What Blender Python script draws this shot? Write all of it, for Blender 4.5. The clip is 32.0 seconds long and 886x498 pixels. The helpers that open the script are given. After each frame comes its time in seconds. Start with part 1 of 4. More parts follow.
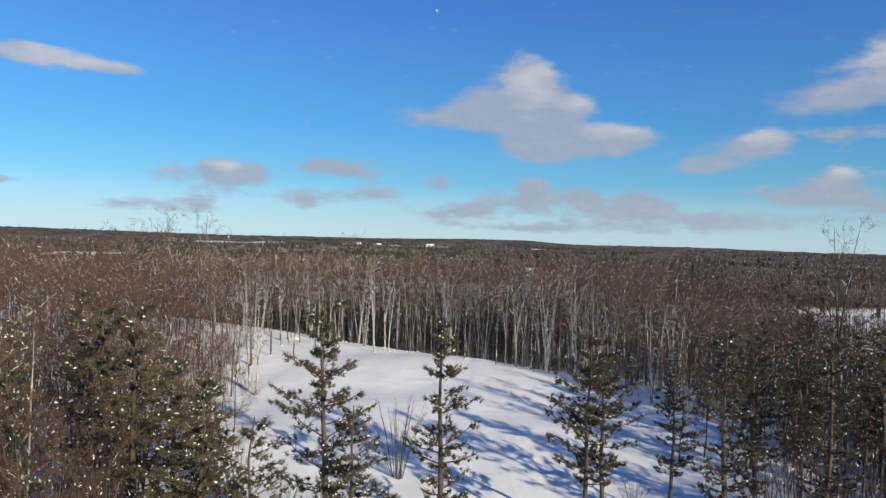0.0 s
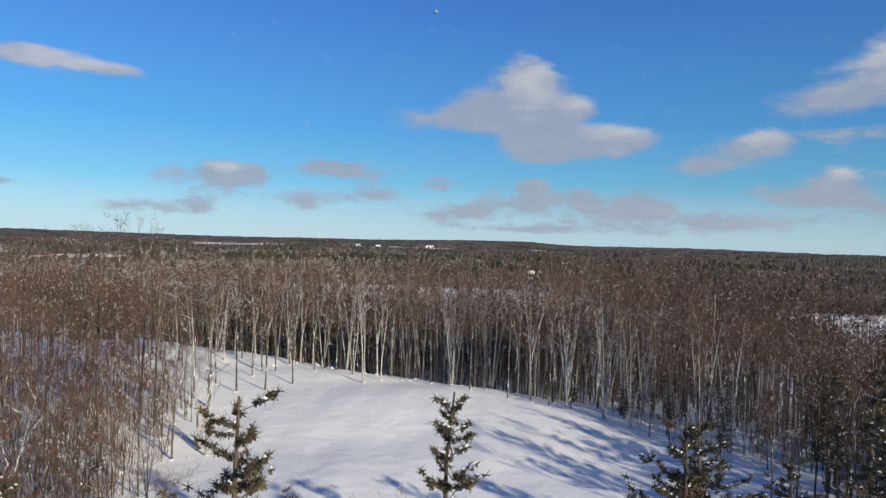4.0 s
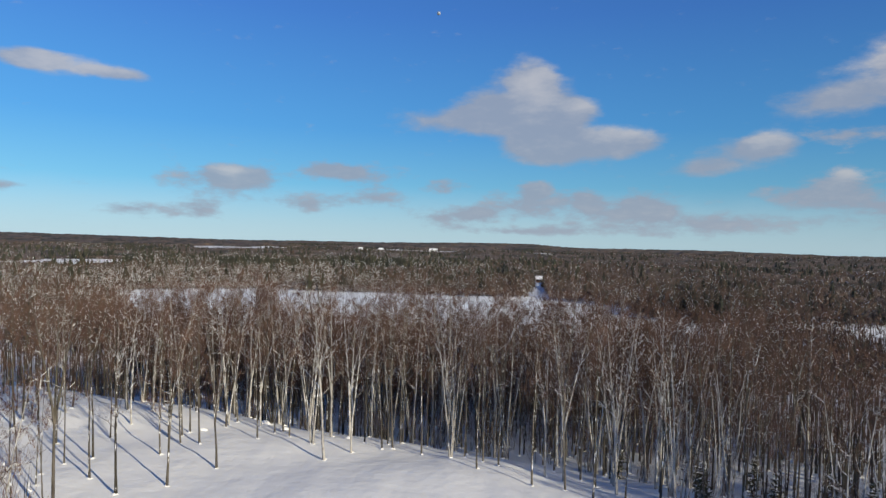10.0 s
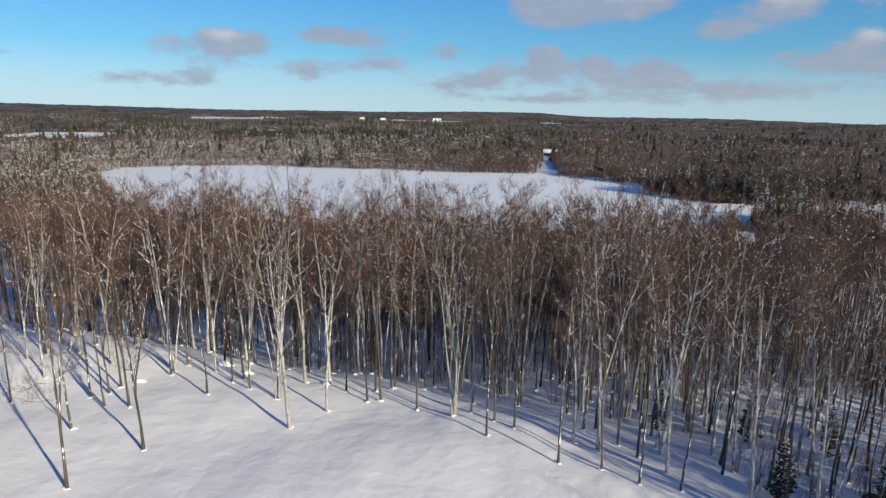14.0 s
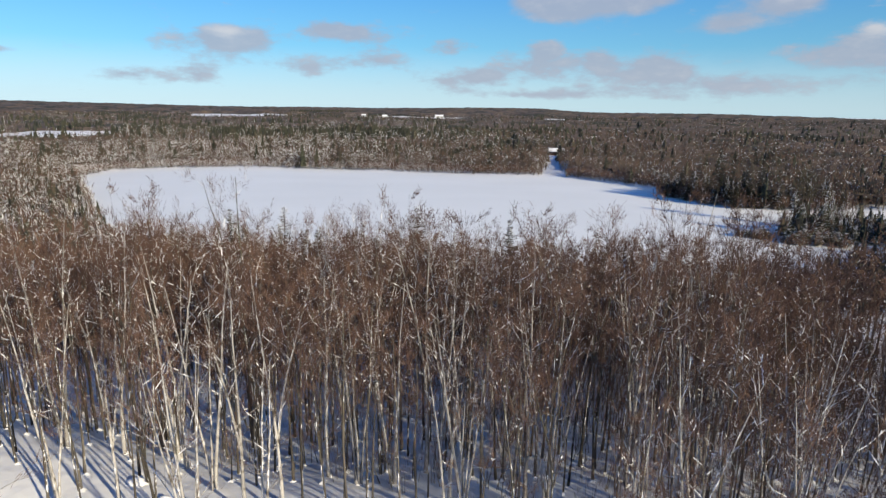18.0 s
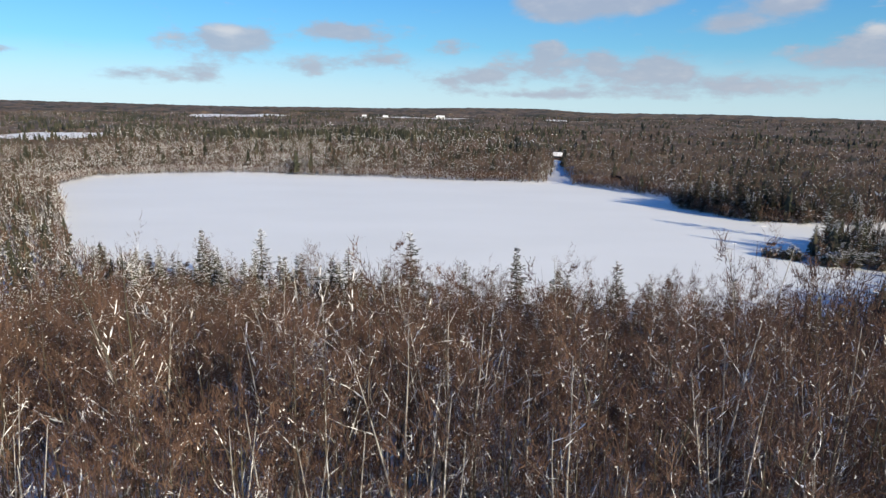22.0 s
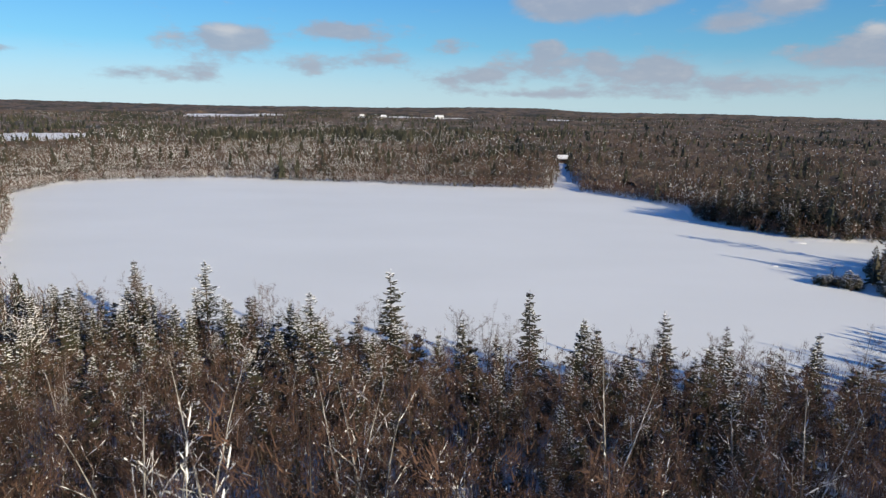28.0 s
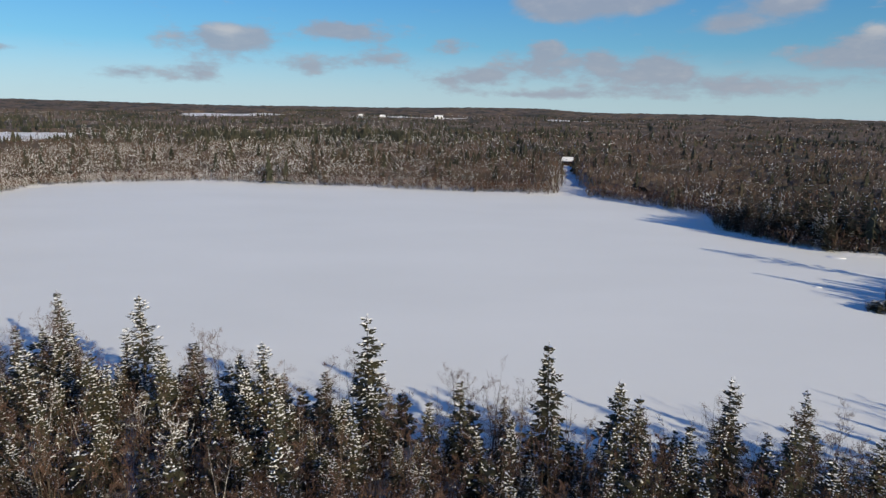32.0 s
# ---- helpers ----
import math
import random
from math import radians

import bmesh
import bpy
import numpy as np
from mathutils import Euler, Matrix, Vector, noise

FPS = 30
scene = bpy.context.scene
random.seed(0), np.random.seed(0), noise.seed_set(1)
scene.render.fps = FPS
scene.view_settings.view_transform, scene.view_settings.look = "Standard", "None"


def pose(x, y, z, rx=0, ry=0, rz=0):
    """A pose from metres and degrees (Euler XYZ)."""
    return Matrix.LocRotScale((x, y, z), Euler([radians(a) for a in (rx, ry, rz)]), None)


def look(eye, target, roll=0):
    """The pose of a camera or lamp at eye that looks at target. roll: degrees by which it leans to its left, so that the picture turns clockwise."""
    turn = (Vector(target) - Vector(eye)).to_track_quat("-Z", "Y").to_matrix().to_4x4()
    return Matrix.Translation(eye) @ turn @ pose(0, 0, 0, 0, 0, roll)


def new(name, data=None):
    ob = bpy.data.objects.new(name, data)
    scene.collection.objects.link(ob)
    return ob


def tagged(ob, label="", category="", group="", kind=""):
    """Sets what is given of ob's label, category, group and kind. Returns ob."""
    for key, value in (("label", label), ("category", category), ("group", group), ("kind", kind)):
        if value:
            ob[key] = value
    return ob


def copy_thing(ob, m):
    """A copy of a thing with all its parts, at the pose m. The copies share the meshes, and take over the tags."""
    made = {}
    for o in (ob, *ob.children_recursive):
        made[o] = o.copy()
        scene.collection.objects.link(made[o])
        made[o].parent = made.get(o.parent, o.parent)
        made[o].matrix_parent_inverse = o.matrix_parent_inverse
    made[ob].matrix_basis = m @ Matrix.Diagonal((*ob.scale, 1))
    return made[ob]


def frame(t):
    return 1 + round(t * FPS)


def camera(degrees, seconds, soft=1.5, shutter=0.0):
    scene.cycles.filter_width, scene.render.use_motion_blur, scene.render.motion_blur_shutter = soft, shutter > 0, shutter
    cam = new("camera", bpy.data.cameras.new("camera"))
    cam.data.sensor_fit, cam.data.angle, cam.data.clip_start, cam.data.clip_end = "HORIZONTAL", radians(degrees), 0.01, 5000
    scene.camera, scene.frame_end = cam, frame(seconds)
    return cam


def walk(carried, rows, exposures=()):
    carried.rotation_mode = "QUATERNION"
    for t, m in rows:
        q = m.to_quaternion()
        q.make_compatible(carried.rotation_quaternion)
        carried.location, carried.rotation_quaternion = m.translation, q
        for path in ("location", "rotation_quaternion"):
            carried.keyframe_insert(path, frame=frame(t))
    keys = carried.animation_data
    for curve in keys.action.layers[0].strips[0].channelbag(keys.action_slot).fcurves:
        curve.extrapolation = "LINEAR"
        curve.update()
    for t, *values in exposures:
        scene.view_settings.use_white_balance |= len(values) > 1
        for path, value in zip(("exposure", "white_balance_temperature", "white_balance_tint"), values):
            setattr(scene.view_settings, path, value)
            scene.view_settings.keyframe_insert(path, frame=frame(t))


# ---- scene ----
cam = camera(70.8, 32.0, soft=1.4)

# seconds, east, north, height, turn to the left, tilt, roll
FLIGHT = [
    (0, 0.00, 0.00, 30.42, -0.53, -0.99, 1.34),
    (1, -0.26, 3.47, 31.06, -0.54, -0.91, 1.34),
    (2, -0.40, 6.96, 31.49, -0.55, -0.78, 1.35),
    (3, -0.34, 10.57, 31.59, -0.55, -0.88, 1.33),
    (3.5, -0.26, 12.44, 31.59, -0.56, -0.89, 1.31),
    (5.5, 0.22, 20.41, 31.10, -0.51, -0.83, 1.24),
    (6, 0.33, 22.40, 31.06, -0.48, -0.78, 1.24),
    (7, 0.53, 26.37, 31.10, -0.39, -0.81, 1.24),
    (8, 0.68, 30.36, 31.46, -0.28, -0.72, 1.21),
    (9, 0.79, 34.39, 32.04, -0.21, -0.69, 1.15),
    (10, 0.90, 38.44, 32.63, -0.19, -0.67, 1.11),
    (10.5, 0.91, 40.46, 32.90, -0.16, -0.68, 1.07),
    (11, 0.92, 42.48, 33.16, -0.12, -1.07, 1.03),
    (11.5, 0.94, 44.49, 33.42, -0.10, -3.62, 0.99),
    (12, 0.98, 46.49, 33.68, -0.08, -6.74, 0.94),
    (12.5, 1.03, 48.47, 33.91, -0.09, -10.00, 0.90),
    (13, 1.09, 50.45, 34.13, -0.09, -12.13, 0.87),
    (13.5, 1.16, 52.43, 34.33, -0.05, -12.41, 0.86),
    (14, 1.23, 54.42, 34.55, 0.00, -12.53, 0.86),
    (14.5, 1.32, 56.42, 34.80, 0.05, -12.59, 0.84),
    (16.5, 1.53, 64.26, 35.88, 0.18, -12.78, 0.69),
    (17, 1.52, 66.22, 35.90, 0.20, -12.79, 0.68),
    (18, 1.56, 70.20, 35.93, 0.25, -12.90, 0.68),
    (19, 1.75, 74.34, 36.29, 0.24, -12.90, 0.68),
    (20, 1.93, 78.47, 36.79, 0.27, -12.89, 0.71),
    (21, 2.10, 82.67, 37.26, 0.31, -12.89, 0.74),
    (22, 2.14, 86.94, 37.71, 0.36, -12.90, 0.76),
    (23, 2.19, 91.16, 38.10, 0.37, -12.85, 0.78),
    (24, 2.31, 95.33, 38.34, 0.33, -12.89, 0.77),
    (25, 2.40, 99.47, 38.38, 0.32, -12.90, 0.74),
    (25.5, 2.47, 101.56, 38.37, 0.32, -12.88, 0.74),
    (27.5, 3.02, 110.42, 38.05, 0.32, -12.92, 0.77),
    (28, 3.11, 112.79, 37.97, 0.30, -12.95, 0.77),
    (29, 3.20, 117.62, 37.82, 0.26, -12.98, 0.77),
    (30, 3.28, 122.53, 37.71, 0.26, -12.93, 0.81),
    (31, 3.44, 127.45, 37.61, 0.26, -12.90, 0.86),
    (32, 3.66, 132.36, 37.50, 0.26, -12.94, 0.90),
]


def flown(x, y, z, turn, tilt, roll):
    turn, tilt = radians(turn), radians(tilt)
    ahead = Vector((-math.sin(turn) * math.cos(tilt), math.cos(turn) * math.cos(tilt), math.sin(tilt)))
    eye = Vector((x, y, z))
    return look(eye, eye + ahead * 10, roll)


walk(cam, [(row[0], flown(*row[1:])) for row in FLIGHT],
     exposures=[(0, 0.10, 6600, 10), (6.0, -0.07, 6550, 10), (10.5, -0.11, 6500, 10), (13.0, -0.03, 6500, 10), (18.0, 0.24, 6650, 11),
                (22.0, 0.30, 6700, 11), (25.0, 0.22, 6700, 11), (28.0, 0.09, 6700, 11), (32, -0.11, 6700, 11)])

# ---- sky, sun and clouds ----
SUN_EL, SUN_AZ = 20.0, 134.0

world = bpy.data.worlds.new("winter_sky")
scene.world = world
world.use_nodes = True
wt = world.node_tree
wt.nodes.clear()


def wn(kind, **values):
    node = wt.nodes.new(kind)
    for key, value in values.items():
        set_option(node, key, value)
    return node


def set_option(node, key, value):
    if key == "operation":
        node.operation = value
    elif key == "sky_type":
        node.sky_type = value
    elif key == "data_type":
        node.data_type = value
    elif key == "interpolation_type":
        node.interpolation_type = value
    elif key == "use_clamp":
        node.use_clamp = value


def wmath(op, a, b=None, clamp=False):
    node = wn("ShaderNodeMath", operation=op, use_clamp=clamp)
    for socket, value in zip(node.inputs, (a, b)):
        if value is None:
            continue
        if isinstance(value, (int, float)):
            socket.default_value = value
        else:
            wt.links.new(value, socket)
    return node.outputs[0]


def wvec(op, a, b=None):
    """Vector arithmetic in the sky's node tree."""
    node = wn("ShaderNodeVectorMath", operation=op)
    for socket, value in zip(node.inputs, (a, b)):
        if value is None:
            continue
        if isinstance(value, tuple):
            socket.default_value = value
        else:
            wt.links.new(value, socket)
    return node.outputs["Value"] if op == "LENGTH" else node.outputs[0]


sky = wn("ShaderNodeTexSky", sky_type="NISHITA")
sky.sun_disc = False
sky.sun_elevation, sky.sun_rotation = radians(SUN_EL), radians(SUN_AZ)
sky.altitude, sky.air_density, sky.dust_density, sky.ozone_density = 300, 1.0, 0.1, 4.0

place = wn("ShaderNodeTexCoord").outputs["Generated"]
axes = wn("ShaderNodeSeparateXYZ")
wt.links.new(place, axes.inputs[0])
azimuth = wmath("MULTIPLY", wmath("ARCTAN2", axes.outputs[0], axes.outputs[1]), 180 / math.pi)
height = wmath("MULTIPLY", wmath("ARCSINE", axes.outputs[2]), 180 / math.pi)
flat = wn("ShaderNodeCombineXYZ")
wt.links.new(azimuth, flat.inputs[0])
wt.links.new(height, flat.inputs[1])


def wnoise(vector, scale, detail, rough=0.55):
    node = wn("ShaderNodeTexNoise")
    wt.links.new(vector, node.inputs["Vector"])
    node.inputs["Scale"].default_value = scale
    node.inputs["Detail"].default_value = detail
    node.inputs["Roughness"].default_value = rough
    return node.outputs


stretched = wvec("MULTIPLY", flat.outputs[0], (0.42, 1.0, 1.0))
swirl = wvec("MULTIPLY", wvec("SUBTRACT", wnoise(stretched, 0.30, 4)["Color"], (0.5, 0.5, 0.5)), (3.6, 1.6, 0.0))
bent = wvec("ADD", flat.outputs[0], swirl)
billow = wnoise(stretched, 0.85, 9, 0.62)["Fac"]

# azimuth, elevation, half width and half height of the cumulus heaps, in degrees
HIGH_CLOUDS = [
    (-31.5, 13.2, 4.4, 0.75), (-33.5, 13.4, 2.0, 0.55), (-27.3, 12.9, 2.4, 0.5), (7.0, 12.6, 4.2, 3.2), (9.8, 11.8, 3.2, 2.4), (9.5, 9.8, 4.0, 1.4), (7.9, 14.8, 2.0, 1.4), (0.4, 10.9, 5.4, 1.0),
    (3.4, 11.7, 2.6, 1.3), (12.5, 8.8, 5.4, 1.5), (9.0, 8.2, 3.6, 1.1), (16.4, 9.1, 2.8, 1.1), (12.5, 11.9, 1.9, 1.0), (36.0, 13.2, 4.4, 2.4),
    (31.5, 11.3, 3.8, 1.2), (39.0, 14.8, 3.6, 2.2), (25.6, 7.6, 3.6, 1.3), (27.7, 8.6, 1.7, 1.2), (22.2, 6.4, 2.6, 0.7), (-48.0, 16.0, 6.0, 2.0),
]
LOW_CLOUDS = [
    (-19.2, 4.7, 4.6, 1.6), (-17.6, 5.6, 2.6, 1.1), (-26.0, 2.3, 2.2, 0.7), (-21.6, 2.5, 2.0, 0.7), (-8.2, 5.9, 4.8, 1.0), (-10.2, 6.5, 2.2, 0.8),
    (-12.0, 3.2, 3.0, 0.8), (-6.2, 3.8, 3.1, 0.9), (0.2, 5.1, 2.1, 0.7), (7.0, 3.8, 3.0, 1.3), (8.2, 4.9, 1.3, 0.8), (14.0, 2.9, 6.0, 1.2), (12.8, 4.3, 2.2, 0.8),
    (18.2, 3.8, 2.6, 1.1), (0.4, 2.3, 3.4, 0.8), (3.5, 2.7, 1.8, 0.7), (23.5, 2.0, 6.6, 1.0), (33.5, 5.7, 2.6, 1.1), (30.3, 4.3, 3.6, 1.0), (35.0, 3.2, 5.0, 1.2),
    (33.0, 8.9, 4.6, 0.6), (-35.5, 3.6, 1.8, 0.35), (9.0, 1.2, 9.0, 0.5),
]
# sunlit crowns of the heaps
CROWNS = [(8.3, 14.2, 2.4, 2.4), (16.2, 9.9, 3.0, 0.8), (36.0, 14.6, 4.4, 1.7), (27.8, 9.0, 1.6, 0.9), (-30.5, 13.4, 5.0, 0.9),
          (33.9, 6.1, 1.8, 0.6), (-18.2, 5.9, 1.8, 0.6), (12.8, 12.3, 1.6, 0.7)]


def heaps(rows, vector):
    total = None
    for az, el, w, h in rows:
        far = wvec("LENGTH", wvec("MULTIPLY", wvec("SUBTRACT", vector, (az, el, 0.0)), (0.94 / w, 0.92 / h, 0.0)))
        one = wmath("MAXIMUM", wmath("SUBTRACT", 1.4, far), 0.0)
        total = one if total is None else wmath("ADD", total, one)
    return wmath("SUBTRACT", wmath("MINIMUM", total, 1.75), 0.74)


def ramp01(value, low, high):
    node = wn("ShaderNodeMapRange", interpolation_type="SMOOTHSTEP")
    wt.links.new(value, node.inputs["Value"])
    node.inputs["From Min"].default_value, node.inputs["From Max"].default_value = low, high
    return node.outputs["Result"]


roughness = wmath("MULTIPLY", wmath("SUBTRACT", billow, 0.5), 2.9)
tall_heaps = wmath("ADD", heaps(HIGH_CLOUDS, bent), wmath("MULTIPLY", roughness, 0.5))
low_heaps = wmath("ADD", heaps(LOW_CLOUDS, bent), wmath("MULTIPLY", roughness, 1.0))
dense = ramp01(wmath("MAXIMUM", tall_heaps, low_heaps), -0.45, 0.62)
lit = ramp01(wmath("ADD", heaps(CROWNS, bent), wmath("MULTIPLY", roughness, 0.8)), -0.9, 0.8)


def wmix(factor, a, b):
    node = wn("ShaderNodeMix", data_type="RGBA")
    for socket, value in ((node.inputs["Factor"], factor), (node.inputs[6], a), (node.inputs[7], b)):
        if isinstance(value, (int, float)):
            socket.default_value = value
        elif isinstance(value, tuple):
            socket.default_value = value
        else:
            wt.links.new(value, socket)
    return node.outputs[2]


cloud = wmix(lit, (3.3, 3.75, 4.7, 1), (5.5, 5.5, 5.75, 1))
veil = ramp01(wmath("ADD", height, wmath("MULTIPLY", billow, 2.5)), 6.5, 0.6)
clear = wn("ShaderNodeHueSaturation")
wt.links.new(sky.outputs[0], clear.inputs["Color"])
clear.inputs["Saturation"].default_value = 1.25
# the deep winter blue towards the zenith and its paler rim
blue = wn("ShaderNodeValToRGB")
wt.links.new(wmath("DIVIDE", height, 90.0, True), blue.inputs[0])
stops = [(0.0, (0.46, 0.69, 0.80)), (0.055, (0.17, 0.51, 0.79)), (0.11, (0.095, 0.37, 0.78)), (0.22, (0.066, 0.22, 0.66)), (0.42, (0.032, 0.09, 0.28))]
for k, (at, rgb) in enumerate(stops):
    spot = blue.color_ramp.elements[k] if k < 2 else blue.color_ramp.elements.new(at)
    spot.position, spot.color = at, (*rgb, 1)
deep = wvec("SCALE", blue.outputs[0])
# a little brighter away from the sun's side
wt.links.new(wmath("SUBTRACT", 9.95, wmath("MULTIPLY", wmath("SINE", wmath("MULTIPLY", azimuth, math.pi / 180)), 3.6)), deep.node.inputs["Scale"])
tinted = wmix(ramp01(height, 88.0, 60.0), clear.outputs[0], wmix(0.82, clear.outputs[0], deep))
hazy = wmix(wmath("MULTIPLY", veil, 0.5), tinted, (4.6, 6.4, 7.4, 1))
seen = wmix(wmath("MULTIPLY", dense, 0.84), hazy, cloud)
ground_bg = wn("ShaderNodeBackground")
wt.links.new(seen, ground_bg.inputs["Color"])
ground_bg.inputs["Strength"].default_value = 0.10
out = wn("ShaderNodeOutputWorld")
wt.links.new(ground_bg.outputs[0], out.inputs["Surface"])

sun_data = bpy.data.lights.new("sun", "SUN")
sun_data.energy, sun_data.angle, sun_data.color = 5.0, radians(0.9), (1.0, 0.895, 0.67)
sun = new("sun", sun_data)
az, el = radians(SUN_AZ), radians(SUN_EL)
toward = Vector((math.sin(az) * math.cos(el), math.cos(az) * math.cos(el), math.sin(el)))
sun.matrix_world = look(toward * 300, (0, 0, 0))


# ---- materials ----
def material(name, dark, light, scale, rough=0.8, bump=0.0, bump_scale=20.0, stretch=(1, 1, 1), third=None, third_scale=1.0,
             third_amount=0.35, per_object=0.0, metal=0.0, spec=0.3):
    m = bpy.data.materials.new(name)
    m.use_nodes = True
    nt = m.node_tree
    p = nt.nodes["Principled BSDF"]
    p.inputs["Roughness"].default_value, p.inputs["Metallic"].default_value = rough, metal
    p.inputs["Specular IOR Level"].default_value = spec
    at = nt.nodes.new("ShaderNodeTexCoord").outputs["Object"]
    if stretch != (1, 1, 1):
        mp = nt.nodes.new("ShaderNodeMapping")
        mp.inputs["Scale"].default_value = stretch
        nt.links.new(at, mp.inputs[0])
        at = mp.outputs[0]

    def noise_at(s, detail=4.0):
        n = nt.nodes.new("ShaderNodeTexNoise")
        n.inputs["Scale"].default_value, n.inputs["Detail"].default_value = s, detail
        nt.links.new(at, n.inputs["Vector"])
        return n.outputs["Fac"]

    def blend(f, a, b):
        n = nt.nodes.new("ShaderNodeMix")
        n.data_type = "RGBA"
        for socket, v in ((n.inputs["Factor"], f), (n.inputs[6], a), (n.inputs[7], b)):
            if isinstance(v, float):
                socket.default_value = v
            elif isinstance(v, tuple):
                socket.default_value = (*v, 1.0)
            else:
                nt.links.new(v, socket)
        return n.outputs[2]

    def sharp(f, low, high):
        n = nt.nodes.new("ShaderNodeMapRange")
        nt.links.new(f, n.inputs["Value"])
        n.inputs["From Min"].default_value, n.inputs["From Max"].default_value = low, high
        return n.outputs["Result"]

    colour = blend(sharp(noise_at(scale), 0.3, 0.7), dark, light)
    if third:
        colour = blend(sharp(noise_at(third_scale, 6.0), 0.62 - third_amount * 0.3, 0.72 - third_amount * 0.2), colour, third)
    if per_object:
        info = nt.nodes.new("ShaderNodeObjectInfo").outputs["Random"]
        hsv = nt.nodes.new("ShaderNodeHueSaturation")
        nt.links.new(colour, hsv.inputs["Color"])
        v = nt.nodes.new("ShaderNodeMapRange")
        nt.links.new(info, v.inputs["Value"])
        v.inputs["To Min"].default_value, v.inputs["To Max"].default_value = 1 - per_object, 1 + per_object
        nt.links.new(v.outputs[0], hsv.inputs["Value"])
        colour = hsv.outputs[0]
    nt.links.new(colour, p.inputs["Base Color"])
    if bump:
        b = nt.nodes.new("ShaderNodeBump")
        b.inputs["Strength"].default_value, b.inputs["Distance"].default_value = 1.0, bump
        nt.links.new(noise_at(bump_scale, 5.0), b.inputs["Height"])
        nt.links.new(b.outputs[0], p.inputs["Normal"])
    return m


SNOW_GROUND = material("field_snow", (0.80, 0.81, 0.83), (0.87, 0.875, 0.885), 0.08, 0.65, 0.17, 0.5, spec=0.2)
SNOW_LAKE = material("lake_snow", (0.862, 0.878, 0.862), (0.910, 0.925, 0.910), 0.015, 0.6, 0.03, 0.35, (1, 2.2, 1), spec=0.2)
SNOW = material("clinging_snow", (0.82, 0.83, 0.86), (0.90, 0.90, 0.90), 3.0, 0.6, 0.01, 12.0, spec=0.2)
BARK = material("grey_bark", (0.040, 0.035, 0.031), (0.150, 0.132, 0.108), 1.3, 0.9, 0.006, 14, (1, 1, 0.35), (0.100, 0.095, 0.064), 0.9, 0.4, 0.5)
BARK_PALE = material("pale_bark", (0.29, 0.277, 0.262), (0.54, 0.52, 0.49), 1.1, 0.85, 0.004, 10, (1, 1, 0.6), (0.10, 0.085, 0.07), 3.5, 0.3, 0.2)
BARK_DARK = material("conifer_bark", (0.05, 0.04, 0.03), (0.14, 0.10, 0.075), 2.0, 0.95, 0.01, 9, (1, 1, 0.4), per_object=0.2)
TWIG = material("bare_twigs", (0.078, 0.045, 0.035), (0.156, 0.091, 0.069), 0.16, 0.9, third=(0.180, 0.110, 0.075), third_scale=0.4, per_object=0.25)
NEEDLE = material("spruce_needles", (0.030, 0.032, 0.018), (0.080, 0.077, 0.043), 0.9, 0.8, third=(0.120, 0.094, 0.054), third_scale=0.5, per_object=0.35)
# darker than the spruce needles: shade of the far stands put into the colour
SHADED_NEEDLE = material("shaded_fir_needles", (0.021, 0.026, 0.017), (0.058, 0.060, 0.040), 0.25, 0.8, third=(0.085, 0.074, 0.050), third_scale=0.08, per_object=0.3)
PINE = material("pine_needles", (0.042, 0.038, 0.024), (0.112, 0.096, 0.058), 0.9, 0.75, third=(0.12, 0.09, 0.05), third_scale=0.6, per_object=0.2)
FAR_WOOD = material("far_woods", (0.085, 0.061, 0.046), (0.185, 0.136, 0.105), 0.03, 0.95, 0.6, 0.35, (1, 1, 0.5), (0.040, 0.042, 0.030), 0.009, 0.5)
LOG = material("rough_log_wall", (0.055, 0.030, 0.022), (0.130, 0.066, 0.045), 1.5, 0.8, 0.02, 6, (0.3, 0.3, 3))
GLASS = material("dark_glass", (0.02, 0.025, 0.03), (0.04, 0.045, 0.05), 1.0, 0.08, spec=0.6)
WHITE_WALL = material("white_siding", (0.62, 0.62, 0.60), (0.78, 0.78, 0.76), 0.4, 0.6, 0.02, 3)
TIN = material("grey_roof_metal", (0.25, 0.26, 0.28), (0.40, 0.41, 0.42), 0.5, 0.4, metal=0.6)
MOON = material("moon_rock", (0.22, 0.25, 0.30), (0.42, 0.44, 0.48), 0.05, 0.95)


# ---- the lie of the land ----
LAKE = np.array([(-173, 358), (-178, 382), (-177, 400), (-167, 414), (-145, 424), (-120, 430), (-90, 428), (-54, 422), (5, 410), (41, 405),
                 (53, 404), (64, 397), (81, 379), (97, 356), (90, 331), (99, 307), (112, 295), (128, 292), (156, 291), (240, 284),
                 (240, 266), (150, 268), (118, 264), (101, 254), (95, 245), (98, 238), (115, 236), (118, 226), (104, 213), (88, 203), (72, 195),
                 (58, 189), (44, 187), (28, 190), (5, 196), (-20, 201), (-42, 208), (-62, 216), (-82, 227), (-104, 257), (-122, 287), (-148, 326)], float)
CLEARING = np.array([(-15, 30), (-16, 45), (-19, 60), (-23, 78), (-24, 86), (-20, 96), (-9, 98), (0, 97), (6, 93), (13, 89), (24, 81),
                     (32, 72), (31, 62), (26, 52), (20, 44), (12, 34), (5, 22), (-8, 22)], float)


def inside(poly, x, y):
    hit = np.zeros(np.shape(x), bool)
    for (x0, y0), (x1, y1) in zip(poly, np.roll(poly, -1, 0)):
        cross = (y0 > y) != (y1 > y)
        hit ^= cross & (x < (x1 - x0) * (y - y0) / (y1 - y0 + 1e-12) + x0)
    return hit


